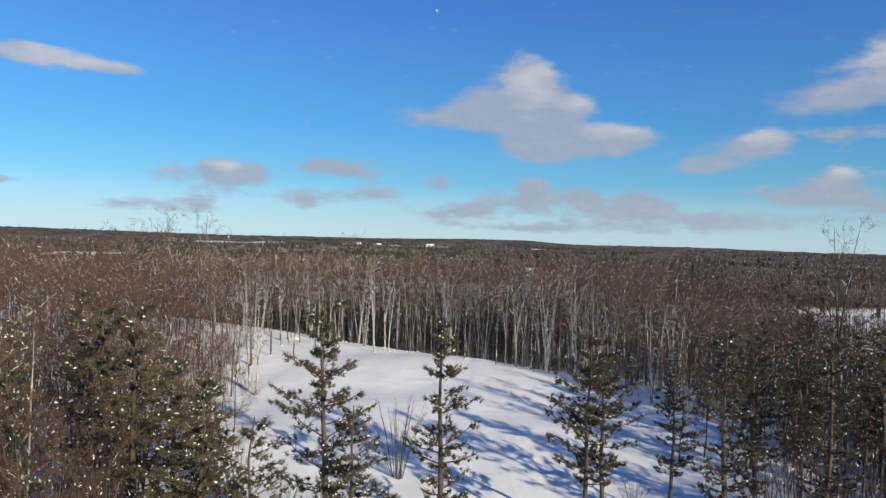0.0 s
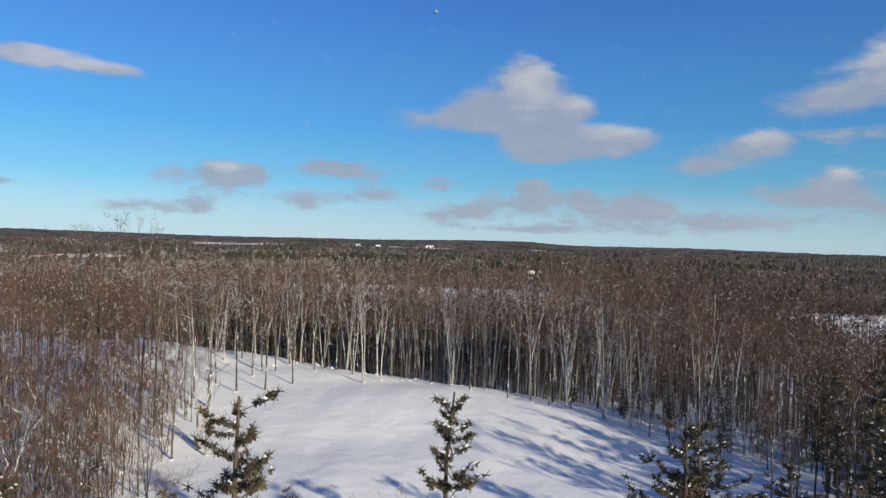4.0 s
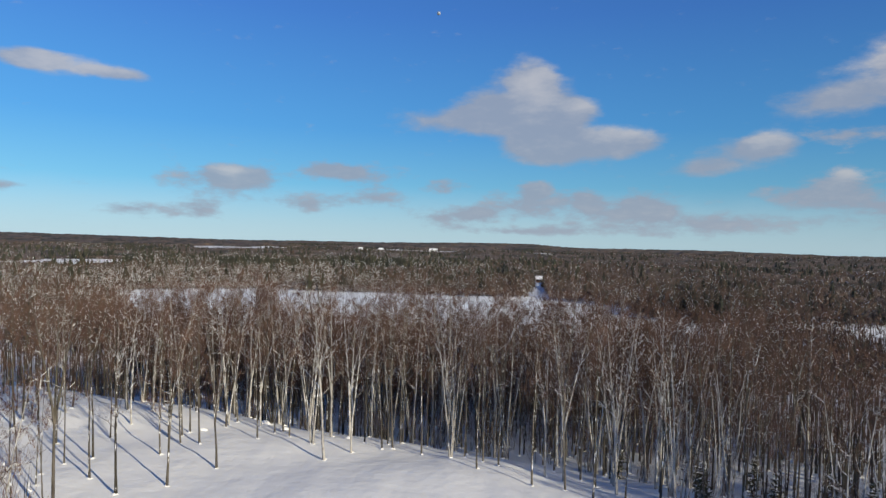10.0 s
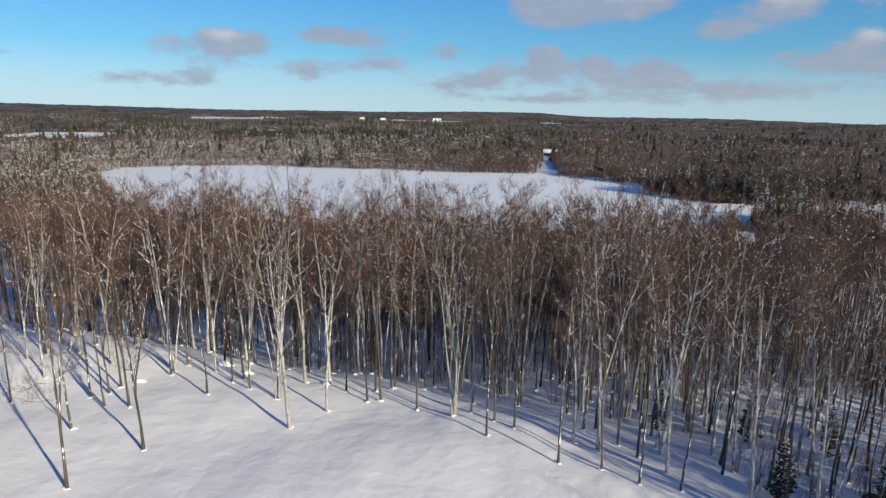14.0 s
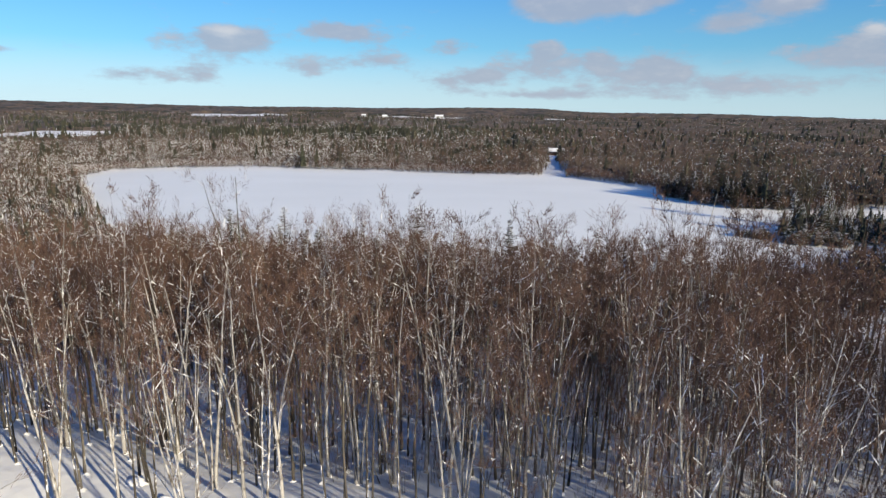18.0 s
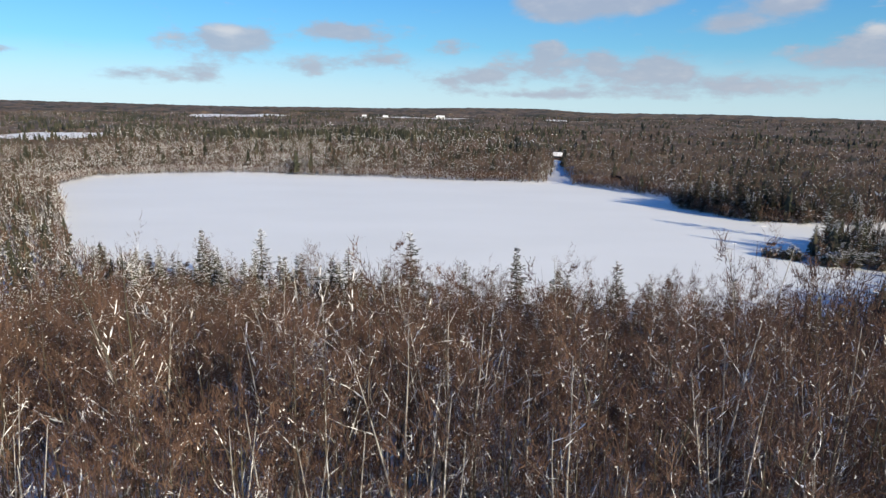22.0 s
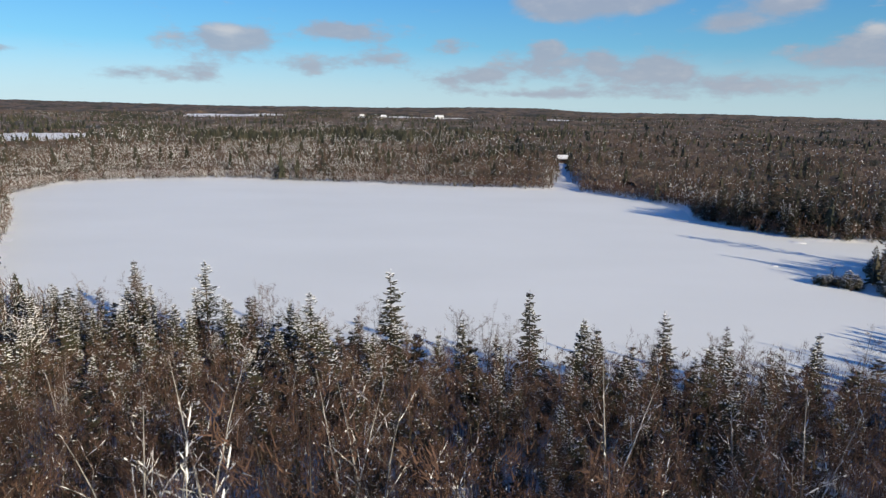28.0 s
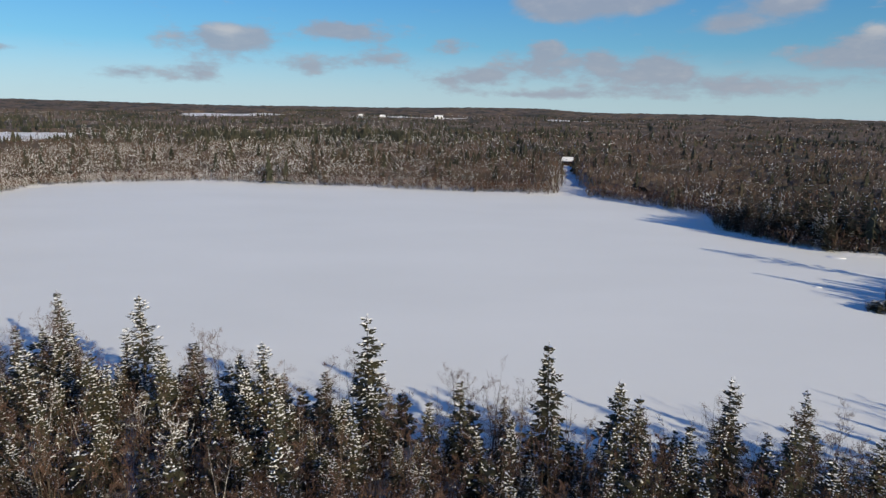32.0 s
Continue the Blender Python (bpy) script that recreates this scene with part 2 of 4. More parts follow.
def border(poly, x, y):
    """Distance to a polygon's edge, negative inside."""
    best = np.full(np.shape(x), 1e9)
    for (x0, y0), (x1, y1) in zip(poly, np.roll(poly, -1, 0)):
        dx, dy = x1 - x0, y1 - y0
        s = np.clip(((x - x0) * dx + (y - y0) * dy) / (dx * dx + dy * dy), 0, 1)
        best = np.minimum(best, np.hypot(x - x0 - s * dx, y - y0 - s * dy))
    return np.where(inside(poly, x, y), -best, best)


def ease(v, low, high):
    s = np.clip((v - low) / (high - low), 0, 1)
    return s * s * (3 - 2 * s)


def lane_off(x, y):
    """Distance from the axis of the snowy lane between the lake and the cottage, in half widths: it flares at the lake."""
    return np.abs(x - (58.0 + (y - 400) * 0.160)) / (3.2 + 3.3 * (1 - ease(y, 402, 440)))


RIDGE_U = [-0.9, -0.686, -0.51, -0.34, -0.19, -0.08, 0.05, 0.145, 0.22, 0.41, 0.66, 0.9]
RIDGE_Z = [36, 30, 19, 8, 9, 8, 18, 16, -6, -4, -22, -22]


# the hill's fall towards the lake: a brow behind the clearing, then a long slope
HILL_Y = [93, 99, 104, 112, 122, 140, 165, 196]
HILL_S = [1.0, 0.96, 0.87, 0.62, 0.48, 0.33, 0.17, 0.0]


def land(x, y):
    x, y = np.asarray(x, float), np.asarray(y, float)
    dl = border(LAKE, x, y)
    hill = (12.9 - 0.085 * np.clip(x + 10, -32, 60)) * np.interp(y + 0.2 * x, HILL_Y, HILL_S)
    hill = hill * ease(dl, 0, 22)
    wave = np.sin(x * 0.021 + 1.3) * np.cos(y * 0.017) + 0.5 * np.sin(x * 0.05 + y * 0.043)
    rough = 0.30 * np.sin(x * 0.11 - y * 0.13) * np.sin(y * 0.09 + x * 0.05) + 0.22 * np.sin(x * 0.31 + 0.8 * np.sin(y * 0.23)) * np.sin(y * 0.27 + 0.5) + 0.10 * np.sin(x * 0.83 + y * 0.61) * np.sin(y * 0.77 - x * 0.35)
    shore = 0.45 + np.clip(dl, 0, 60) * 0.02 * ease(y, 160, 260) + rough * ease(dl, 0, 8)
    far = ease(y, 600, 1500) * wave * 2.0
    ridge = np.interp(x / np.maximum(y, 300), RIDGE_U, RIDGE_Z) * ease(y, 1700, 3700)
    out = hill + shore + wave * 0.5 * ease(y, 260, 420) * ease(dl, 5, 80) + far + ridge
    return np.where(dl < 0, 0.45 - 1.6 * np.clip(-dl / 5, 0, 1), out)


def mesh_of(name, verts, tris, mats, slots=None, smooth=False):
    me = bpy.data.meshes.new(name)
    n = len(tris)
    me.vertices.add(len(verts))
    me.vertices.foreach_set("co", np.asarray(verts, np.float32).ravel())
    me.loops.add(3 * n)
    me.loops.foreach_set("vertex_index", np.asarray(tris, np.int32).ravel())
    me.polygons.add(n)
    me.polygons.foreach_set("loop_start", np.arange(0, 3 * n, 3, dtype=np.int32))
    for m in mats:
        me.materials.append(m)
    if slots is not None:
        me.polygons.foreach_set("material_index", np.asarray(slots, np.int32))
    me.polygons.foreach_set("use_smooth", np.full(n, smooth))
    me.update()
    me.validate()
    return me


def sheet(name, xs, ys, height, mats, smooth=True):
    gx, gy = np.meshgrid(xs, ys)
    v = np.stack([gx, gy, height(gx, gy)], -1).reshape(-1, 3)
    w = len(xs)
    i = (np.arange(len(ys) - 1)[:, None] * w + np.arange(w - 1)).ravel()
    tris = np.concatenate([np.stack([i, i + 1, i + w + 1], -1), np.stack([i, i + w + 1, i + w], -1)])
    return mesh_of(name, v, tris, mats, smooth=smooth)


def spread_line(low, high, fine_low, fine_high, step, growth):
    """Coordinates with even steps in the middle that grow towards both ends."""
    mid = list(np.arange(fine_low, fine_high + step / 2, step))
    up, s = [mid[-1]], step
    while up[-1] < high:
        s *= growth
        up.append(min(up[-1] + s, high))
    down, s = [mid[0]], step
    while down[-1] > low:
        s *= growth
        down.append(max(down[-1] - s, low))
    return np.array(down[:0:-1] + mid + up[1:])


ground = new("ground", sheet("ground", spread_line(-4700, 4700, -60, 60, 1.6, 1.08), spread_line(-1500, 4800, 20, 215, 1.6, 1.055), land, [SNOW_GROUND]))
tagged(ground, "rolling snow-covered ground with soft drifts", "ground", kind="structure")
lake = new("lake", sheet("lake", np.linspace(-185, 245, 87), np.linspace(188, 436, 50), lambda x, y: 0.05 + 0 * x, [SNOW_LAKE]))
tagged(lake, "frozen lake under a smooth sheet of windblown snow", "lake", kind="structure")


# ---- shapes that trees are made of ----
class Shape:
    def __init__(self):
        self.v, self.t, self.m, self.n = [], [], [], 0

    def add(self, verts, tris, slot):
        self.v.extend(verts)
        self.t.extend([(a + self.n, b + self.n, c + self.n) for a, b, c in tris])
        self.m.extend([slot] * len(tris))
        self.n += len(verts)

    def cone(self, a, b, r, slot):
        d = b - a
        s = d.orthogonal().normalized() * r
        w = d.cross(s).normalized() * r
        self.add([a + s, a - s * 0.5 + w * 0.87, a - s * 0.5 - w * 0.87, b], [(0, 1, 3), (1, 2, 3), (2, 0, 3)], slot)

    def tube(self, path, radii, sides, slot):
        rings = []
        for k, (c, r) in enumerate(zip(path, radii)):
            d = (path[min(k + 1, len(path) - 1)] - path[max(k - 1, 0)]).normalized()
            s = d.cross(Vector((0.3, 0.95, 0.1))).normalized()
            w = d.cross(s)
            rings += [c + s * (r * math.cos(2 * math.pi * j / sides)) + w * (r * math.sin(2 * math.pi * j / sides)) for j in range(sides)]
        tris = []
        for k in range(len(path) - 1):
            for j in range(sides):
                a, b = k * sides + j, k * sides + (j + 1) % sides
                tris += [(a, b, b + sides), (a, b + sides, a + sides)]
        self.add(rings, tris, slot)

    def lump(self, c, along, wide, high, slot):
        """A clot of snow: domed above, flat below."""
        a = along
        s = a.cross(Vector((0, 0, 1)))
        s = (s if s.length > 1e-4 else Vector((1, 0, 0))).normalized() * wide
        up = Vector((0, 0, high))
        self.add([c - a, c - a * 0.25 + s, c + a, c + a * 0.1 - s, c + up],
                 [(0, 1, 4), (1, 2, 4), (2, 3, 4), (3, 0, 4)], slot)

    def sliver(self, a, b, r, slot, rng):
        """A twig or needle thinner than a finger."""
        s = (b - a).cross(Vector((rng.gauss(0, 1), rng.gauss(0, 1), rng.gauss(0, 1)))).normalized() * r
        self.add([a + s, a - s, b], [(0, 1, 2)], slot)

    def blade(self, a, b, wide, slot):
        s = (b - a).cross(Vector((0.2, 0.1, 1))).normalized() * wide
        self.add([a, a.lerp(b, 0.45) + s, b, a.lerp(b, 0.45) - s], [(0, 1, 3), (3, 1, 2)], slot)

    def arrays(self):
        return np.array([tuple(p) for p in self.v]), np.array(self.t), np.array(self.m)


def turned(az, el):
    return Vector((math.cos(az) * math.cos(el), math.sin(az) * math.cos(el), math.sin(el)))


def bare_tree(seed, tall, crown_from, reach, limbs=13, subs=4, twigs=420, twig_r=0.006, fork=0, split_at=0.0, lean=0.4, thick=0.0072, sides=5, steps=7,
              spread=0.5, snow=0.4, patches=10, flecks=40, bulk=0.012, light=False):
    """Leafless broadleaf: slot 0 stems and limbs, 1 twigs, 2 snow. Leaders part from the stem at split_at of its height."""
    rng = random.Random(seed)
    g = Shape()
    up = Vector((0, 0, 1))
    lean_az = rng.uniform(0, 6.28)

    def jitter(k):
        return Vector((rng.gauss(0, k), rng.gauss(0, k), rng.gauss(0, k)))

    leaders = []
    for f in range(1 + fork):
        s0 = split_at if f else 0.0
        off = turned(lean_az + f * 2.2, 0) * (lean * (1 if not f else 0.6) + 0.085 * tall * (f > 0))
        base = Vector((0.1 * f, 0.08 * f, -0.3)) if not f or not s0 else leaders[0][0][max(1, round(s0 * steps))]
        high = tall * (1 - s0) * (1 - 0.07 * f * rng.random()) + 0.3 * (not s0 or not f)
        path, sway = [], Vector((0, 0, 0))
        for k in range(steps + 1):
            w = k / steps
            sway += Vector((rng.gauss(0, 0.055), rng.gauss(0, 0.055), 0)) * (k > 0)
            path.append(base + off * (w ** 1.3) + sway + up * (high * w))
        r0 = tall * thick * (1 - 0.3 * (f > 0))
        radii = [r0 * (1.3 if k == 0 and not f else 1) * (1 - 0.92 * (k / steps) ** 1.1) for k in range(steps + 1)]
        g.tube(path, radii, sides, 0)
        leaders.append((path, r0, s0))

    limb_rows, bearers = [], []
    for i in range(limbs):
        path, r0, s0 = leaders[i % len(leaders)]
        low = max(crown_from - s0, 0.08) / (1 - s0) if s0 else crown_from
        s = low + (0.97 - low) * ((i + rng.random()) / limbs) ** 0.9
        k = min(int(s * steps), steps - 1)
        root = path[k].lerp(path[k + 1], s * steps - k)
        az, el = i * 2.4 + rng.uniform(-0.6, 0.6), radians(rng.uniform(30, 66) - 20 * spread)
        long = reach * (1.2 - 0.7 * (s - low) / (1 - low)) * rng.uniform(0.55, 1.25)
        d = turned(az, el)
        r = r0 * (1 - s) * 0.32 + 0.0045
        pts = [root]
        for q in range(3):
            pts.append(pts[-1] + d * (long * 0.37))
            d = (d + up * rng.uniform(-0.05, 0.5) + jitter(0.24)).normalized()
        if light:
            g.cone(root, pts[-1], r * 0.8, 1)
        else:
            g.tube(pts, [r, r * 0.75, r * 0.5, r * 0.16], 3, 0)
        limb_rows.append((pts, r, long))
        bearers.append((pts[1], pts[2], long * 0.8)), bearers.append((pts[2], pts[3], long * 0.8))
        for q in range(subs):
            j = rng.randrange(3)
            foot = pts[j].lerp(pts[j + 1], rng.random())
            dd = ((pts[j + 1] - pts[j]).normalized() * 0.75 + turned(rng.uniform(0, 6.28), rng.uniform(-0.1, 0.9)) * 0.75).normalized()
            m = foot + dd * long * rng.uniform(0.16, 0.3)
            top = m + (dd + up * 0.35 + jitter(0.2)).normalized() * long * rng.uniform(0.12, 0.28)
            if light:
                g.sliver(foot, top, r * 0.4, 1, rng)
            else:
                g.cone(foot, m.lerp(top, 0.2), r * 0.45, 0)
                g.sliver(m, top, r * 0.28, 1, rng)
            bearers.append((foot, top, long * 0.7))
            if rng.random() < snow * 0.45:
                g.lump(foot.lerp(m, 0.5) + up * (r * 0.4), (m - foot) * rng.uniform(0.25, 0.5), bulk * rng.uniform(0.7, 1.2), bulk * 1.2, 2)

    for i in range(twigs):
        p, q, long = bearers[rng.randrange(len(bearers))]
        foot = p.lerp(q, rng.random() ** 0.8) + jitter(0.09)
        d = ((q - p).normalized() * 0.8 + jitter(0.42) + up * 0.28).normalized()
        span = rng.uniform(0.35, 1.0) * (0.35 + 0.22 * long)
        top = foot + d * span
        g.sliver(foot, top, twig_r * rng.uniform(0.7, 1.3), 1, rng)
        for n in range(1 + (rng.random() < 0.4)):
            f2 = foot.lerp(top, rng.uniform(0.2, 0.9))
            g.sliver(f2, f2 + (d * 0.7 + jitter(0.45) + up * 0.15).normalized() * span * rng.uniform(0.35, 0.7), twig_r * 0.75, 1, rng)
    for i in range(flecks):
        p, q, long = bearers[rng.randrange(len(bearers))]
        c = p.lerp(q, rng.random()) + jitter(0.10)
        g.sliver(c, c + jitter(0.05) + up * 0.05, rng.uniform(0.016, 0.034), 2, rng)
    # snow lying along the limbs in broken pieces
    for pts, r, long in limb_rows:
        for j in range(3):
            if rng.random() < snow:
                a, b = pts[j].lerp(pts[j + 1], rng.uniform(0.0, 0.3)), pts[j].lerp(pts[j + 1], rng.uniform(0.6, 1.0))
                lift = up * (r * (0.8 - 0.2 * j) + 0.004)
                w = r * (0.75 - 0.18 * j) + bulk * rng.uniform(0.6, 1.3)
                if light:
                    g.lump(a.lerp(b, 0.5) + lift, (b - a) * 0.5, w, w, 2)
                else:
                    g.tube([a + lift, a.lerp(b, 0.5) + lift * 1.3, b + lift], [w * 0.6, w, w * 0.5], 3, 2)
    # patches blown on to one side of the stems
    for i in range(patches):
        path, r0, s0 = leaders[i % len(leaders)]
        w = rng.uniform(0.02, 0.85)
        k = min(int(w * steps), steps - 1)
        c = path[k].lerp(path[k + 1], w * steps - k)
        rr = r0 * (1 - 0.92 * w ** 1.1)
        side = turned(lean_az + rng.gauss(0, 0.5), 0)
        d = (path[k + 1] - path[k]).normalized()
        h, cross = rng.uniform(0.06, 0.55), d.cross(side).normalized() * rr * rng.uniform(0.4, 0.8)
        c = c + side * rr * 0.72
        g.add([c - d * h, c - cross, c + d * h * 0.9, c + cross, c + side * (rr * 0.36 + 0.006)], [(0, 1, 4), (1, 2, 4), (2, 3, 4), (3, 0, 4)], 2)
    g.lump(Vector((0.05, 0.05, 0.0)), Vector((0.34, 0.1, 0)), 0.26, 0.16, 2)
    return g.arrays()


def spruce(seed, tall, wide, whorls, per, snow, droop=0.35, bare=0.12, ragged=0.25, blades=5, blade_w=0.16):
    """Needle tree: slot 0 trunk and boughs, 1 needles, 2 snow."""
    rng = random.Random(seed)
    g = Shape()
    r0 = tall * 0.012
    g.tube([Vector((0, 0, -0.3)), Vector((0, 0, tall * 0.5)), Vector((rng.gauss(0, 0.1), rng.gauss(0, 0.1), tall))], [r0 * 1.2, r0 * 0.6, 0.012], 5, 0)
    for i in range(whorls):
        s = bare + (0.985 - bare) * (i + rng.uniform(-0.3, 0.3)) / whorls
        z = tall * s
        full = wide * (1 - s) ** 0.8 * min(1, 0.55 + (s - bare) * 2.5) + 0.12
        for k in range(per):
            if rng.random() < 0.12:
                continue
            az = k * 6.283 / per + i * 1.1 + rng.uniform(-0.35, 0.35)
            long = full * rng.uniform(1 - ragged, 1 + ragged)
            z = tall * (s + rng.uniform(-0.5, 0.5) / whorls)
            out = turned(az, 0)
            rise = 0.30 * s - droop * (1 - s)
            root = Vector((0, 0, z))
            mid = root + out * long * 0.55 + Vector((0, 0, rise * long * 0.6))
            tip = root + out * long + Vector((0, 0, rise * long * 0.8 + 0.06 * long))
            g.cone(root, tip, r0 * 0.22 * (1 - s) + 0.012, 0)
            side = Vector((-out.y, out.x, 0))
            for b in range(blades):
                w = 0.18 + 0.8 * b / blades
                p = root.lerp(mid, w / 0.55) if w < 0.55 else mid.lerp(tip, (w - 0.55) / 0.45)
                for sgn in (-1, 1):
                    fan = long * (0.46 * (1.08 - w)) + 0.10
                    q = p + side * sgn * fan * rng.uniform(0.7, 1.2) + out * fan * 0.7 + Vector((0, 0, rng.uniform(-0.22, 0.04) * (0.4 + fan)))
                    g.blade(p, q, blade_w * rng.uniform(0.7, 1.3) * (0.5 + fan), 1)
            g.blade(mid, tip + out * 0.12, blade_w, 1)
            if rng.random() < snow:
                for w in (rng.uniform(0.25, 0.6), rng.uniform(0.5, 0.85), rng.uniform(0.8, 1.05)):
                    p = root.lerp(tip, w) + Vector((0, 0, 0.05)) + side * rng.gauss(0, 0.16 * long)
                    g.lump(p, (tip - root).normalized() * rng.uniform(0.05, 0.22), rng.uniform(0.04, 0.13), rng.uniform(0.05, 0.11), 2)
    g.lump(Vector((0, 0, tall - 0.05)), Vector((0.07, 0, 0)), 0.07, 0.16, 2)
    return g.arrays()


def tufted_pine(seed, tall, wide, whorls, per, bare, snow, tuft=15):
    """Young open pine with upturned boughs that carry tufts of long needles."""
    rng = random.Random(seed)
    g = Shape()
    r0 = tall * 0.0125
    sway = [Vector((rng.gauss(0, 0.1), rng.gauss(0, 0.1), tall * k / 5 - 0.3 * (k == 0))) for k in range(6)]
    g.tube(sway, [r0 * (1.15 - k * 0.2) + 0.012 for k in range(6)], 6, 0)
    for i in range(whorls):
        s = bare + (0.99 - bare) * (i + rng.uniform(-0.25, 0.25)) / whorls
        full = wide * min(1, 0.45 + (s - bare) * 2.2) * (1.02 - s) ** 0.62 + 0.2
        for k in range(per):
            if rng.random() < 0.2:
                continue
            az = k * 6.283 / per + i * 0.9 + rng.uniform(-0.4, 0.4)
            long = full * rng.uniform(0.4, 1.3)
            out = turned(az, 0)
            root = Vector((0, 0, tall * (s + rng.uniform(-0.4, 0.4) / whorls)))
            mid = root + out * long * 0.6 + Vector((0, 0, long * (0.05 + 0.25 * s)))
            tip = root + out * long + Vector((0, 0, long * (0.22 + 0.35 * s)))
            r = r0 * 0.3 * (1 - s) + 0.014
            g.tube([root, mid, tip], [r, r * 0.7, r * 0.3], 3, 0)
            spots = [(tip, 1.0)]
            for b in range(4 + int(long * 5.5)):
                w = rng.uniform(0.22, 1.0)
                p = root.lerp(mid, w / 0.6) if w < 0.6 else mid.lerp(tip, (w - 0.6) / 0.4)
                q = p + (turned(az + rng.choice((-1, 1)) * rng.uniform(0.5, 1.3), rng.uniform(-0.1, 0.7))) * long * rng.uniform(0.08, 0.3)
                g.cone(p, q, r * 0.4, 0)
                spots.append((q, 0.9))
            for p, big in spots:
                for n in range(tuft):
                    d = (out * 0.5 + Vector((rng.gauss(0, 0.55), rng.gauss(0, 0.55), 0.45 + rng.gauss(0, 0.45)))).normalized()
                    g.sliver(p - d * 0.14, p + d * rng.uniform(0.16, 0.38) * big, 0.023, 1, rng)
                if rng.random() < snow:
                    g.lump(p + Vector((0, 0, 0.07)), out * rng.uniform(0.04, 0.11), rng.uniform(0.03, 0.07), rng.uniform(0.04, 0.09), 2)
    return g.arrays()


def shrub(seed, tall, wide, stems, twigs, snow):
    rng = random.Random(seed)
    g = Shape()
    tips = []
    for i in range(stems):
        az = i * 2.4 + rng.random()
        root = turned(az, 0) * rng.uniform(0, 0.25) + Vector((0, 0, -0.2))
        tip = turned(az, 0) * wide * rng.uniform(0.2, 1) + Vector((0, 0, tall * rng.uniform(0.65, 1)))
        mid = root.lerp(tip, 0.5) + Vector((0, 0, tall * 0.08))
        g.tube([root, mid, tip], [0.022, 0.014, 0.005], 3, 0)
        tips.append((root, mid, tip))
    for i in range(twigs):
        root, mid, tip = tips[i % stems]
        p = mid.lerp(tip, rng.random()) if rng.random() < 0.75 else root.lerp(mid, rng.uniform(0.4, 1))
        d = ((tip - root).normalized() + Vector((rng.gauss(0, 0.5), rng.gauss(0, 0.5), 0.3))).normalized()
        g.sliver(p, p + d * rng.uniform(0.3, 0.9), 0.011, 1, rng)
    for i in range(snow):
        root, mid, tip = tips[i % stems]
        p = mid.lerp(tip, rng.random() * 0.9)
        g.lump(p, (tip - mid).normalized() * rng.uniform(0.06, 0.16), 0.04, 0.05, 2)
    return g.arrays()


def far_tree(seed, tall, twigs, wide, stems=1, frost=0.05):
    """A bare tree as it shows from across the lake."""
    rng = random.Random(seed)
    g = Shape()
    for i in range(stems):
        foot = Vector((rng.gauss(0, 0.6), rng.gauss(0, 0.6), -0.3)) * (i > 0)
        g.cone(foot, foot + Vector((rng.gauss(0, 0.5), rng.gauss(0, 0.5), tall * (1 - 0.1 * i))), 0.15, 0)
    for i in range(4):
        root = Vector((0, 0, tall * rng.uniform(0.25, 0.75)))
        tip = root + turned(i * 1.7 + rng.random(), rng.uniform(0.7, 1.2)) * tall * 0.28
        g.cone(root, tip, 0.06, 0 if i < 2 else 1)
    for i in range(twigs):
        p = Vector((rng.gauss(0, 1.0), rng.gauss(0, 1.0), tall * rng.uniform(0.08, 0.86)))
        d = Vector((p.x * 0.25 + rng.gauss(0, 0.22), p.y * 0.25 + rng.gauss(0, 0.22), 1)).normalized()
        white = rng.random() < frost
        g.sliver(p, p + d * rng.uniform(1.0, 2.6) * (0.28 if white else 1.0), wide * rng.uniform(0.5, 1.2) * (1.25 if white else 1.0), 2 if white else rng.choice((0, 1, 1)), rng)
    return g.arrays()


def far_conifer(seed, tall, wide):
    rng = random.Random(seed)
    g = Shape()
    g.cone(Vector((0, 0, -0.3)), Vector((0, 0, tall)), 0.16, 0)
    for low, r in ((0.06, 0.62), (0.3, 0.5), (0.55, 0.34)):
        g.cone(Vector((0, 0, tall * low)), Vector((rng.gauss(0, 0.2), rng.gauss(0, 0.2), tall * min(0.97, low + 0.5))), wide * r, 3)
    for i in range(26):
        s = 0.08 + 0.9 * i / 26
        root = Vector((0, 0, tall * s + 0.3))
        out = turned(i * 2.4 + rng.random(), 0) * (wide * (1.03 - s) * rng.uniform(0.75, 1.15))
        g.sliver(root + out + Vector((0, 0, -0.5 - 0.4 * (1 - s))), root, 0.5, 3, rng)
        white = rng.random() < 0.16
        g.sliver(root, root + out * (0.5 if white else 0.9) + Vector((0, 0, -0.3)), 0.15 if white else 0.35, 2 if white else 3, rng)
    return g.arrays()


def brush(seed, tall, twigs, wide, flecks):
    """Tangled undergrowth and saplings."""
    rng = random.Random(seed)
    g = Shape()
    for i in range(4):
        root = Vector((rng.gauss(0, 0.5), rng.gauss(0, 0.5), -0.2))
        g.cone(root, root + Vector((rng.gauss(0, 0.5), rng.gauss(0, 0.5), tall * rng.uniform(0.7, 1))), 0.045, 0)
    for i in range(twigs):
        p = Vector((rng.gauss(0, 0.7), rng.gauss(0, 0.7), tall * rng.uniform(0.1, 0.85)))
        d = Vector((rng.gauss(0, 0.4), rng.gauss(0, 0.4), 1)).normalized()
        g.sliver(p, p + d * rng.uniform(0.7, 1.6), wide * rng.uniform(0.5, 1.2), 1, rng)
    for i in range(flecks):
        p = Vector((rng.gauss(0, 0.7), rng.gauss(0, 0.7), tall * rng.uniform(0.2, 0.95)))
        g.sliver(p, p + Vector((rng.gauss(0, 0.12), rng.gauss(0, 0.12), 0.16)), 0.04 if wide < 0.03 else 0.13, 2, rng)
    return g.arrays()


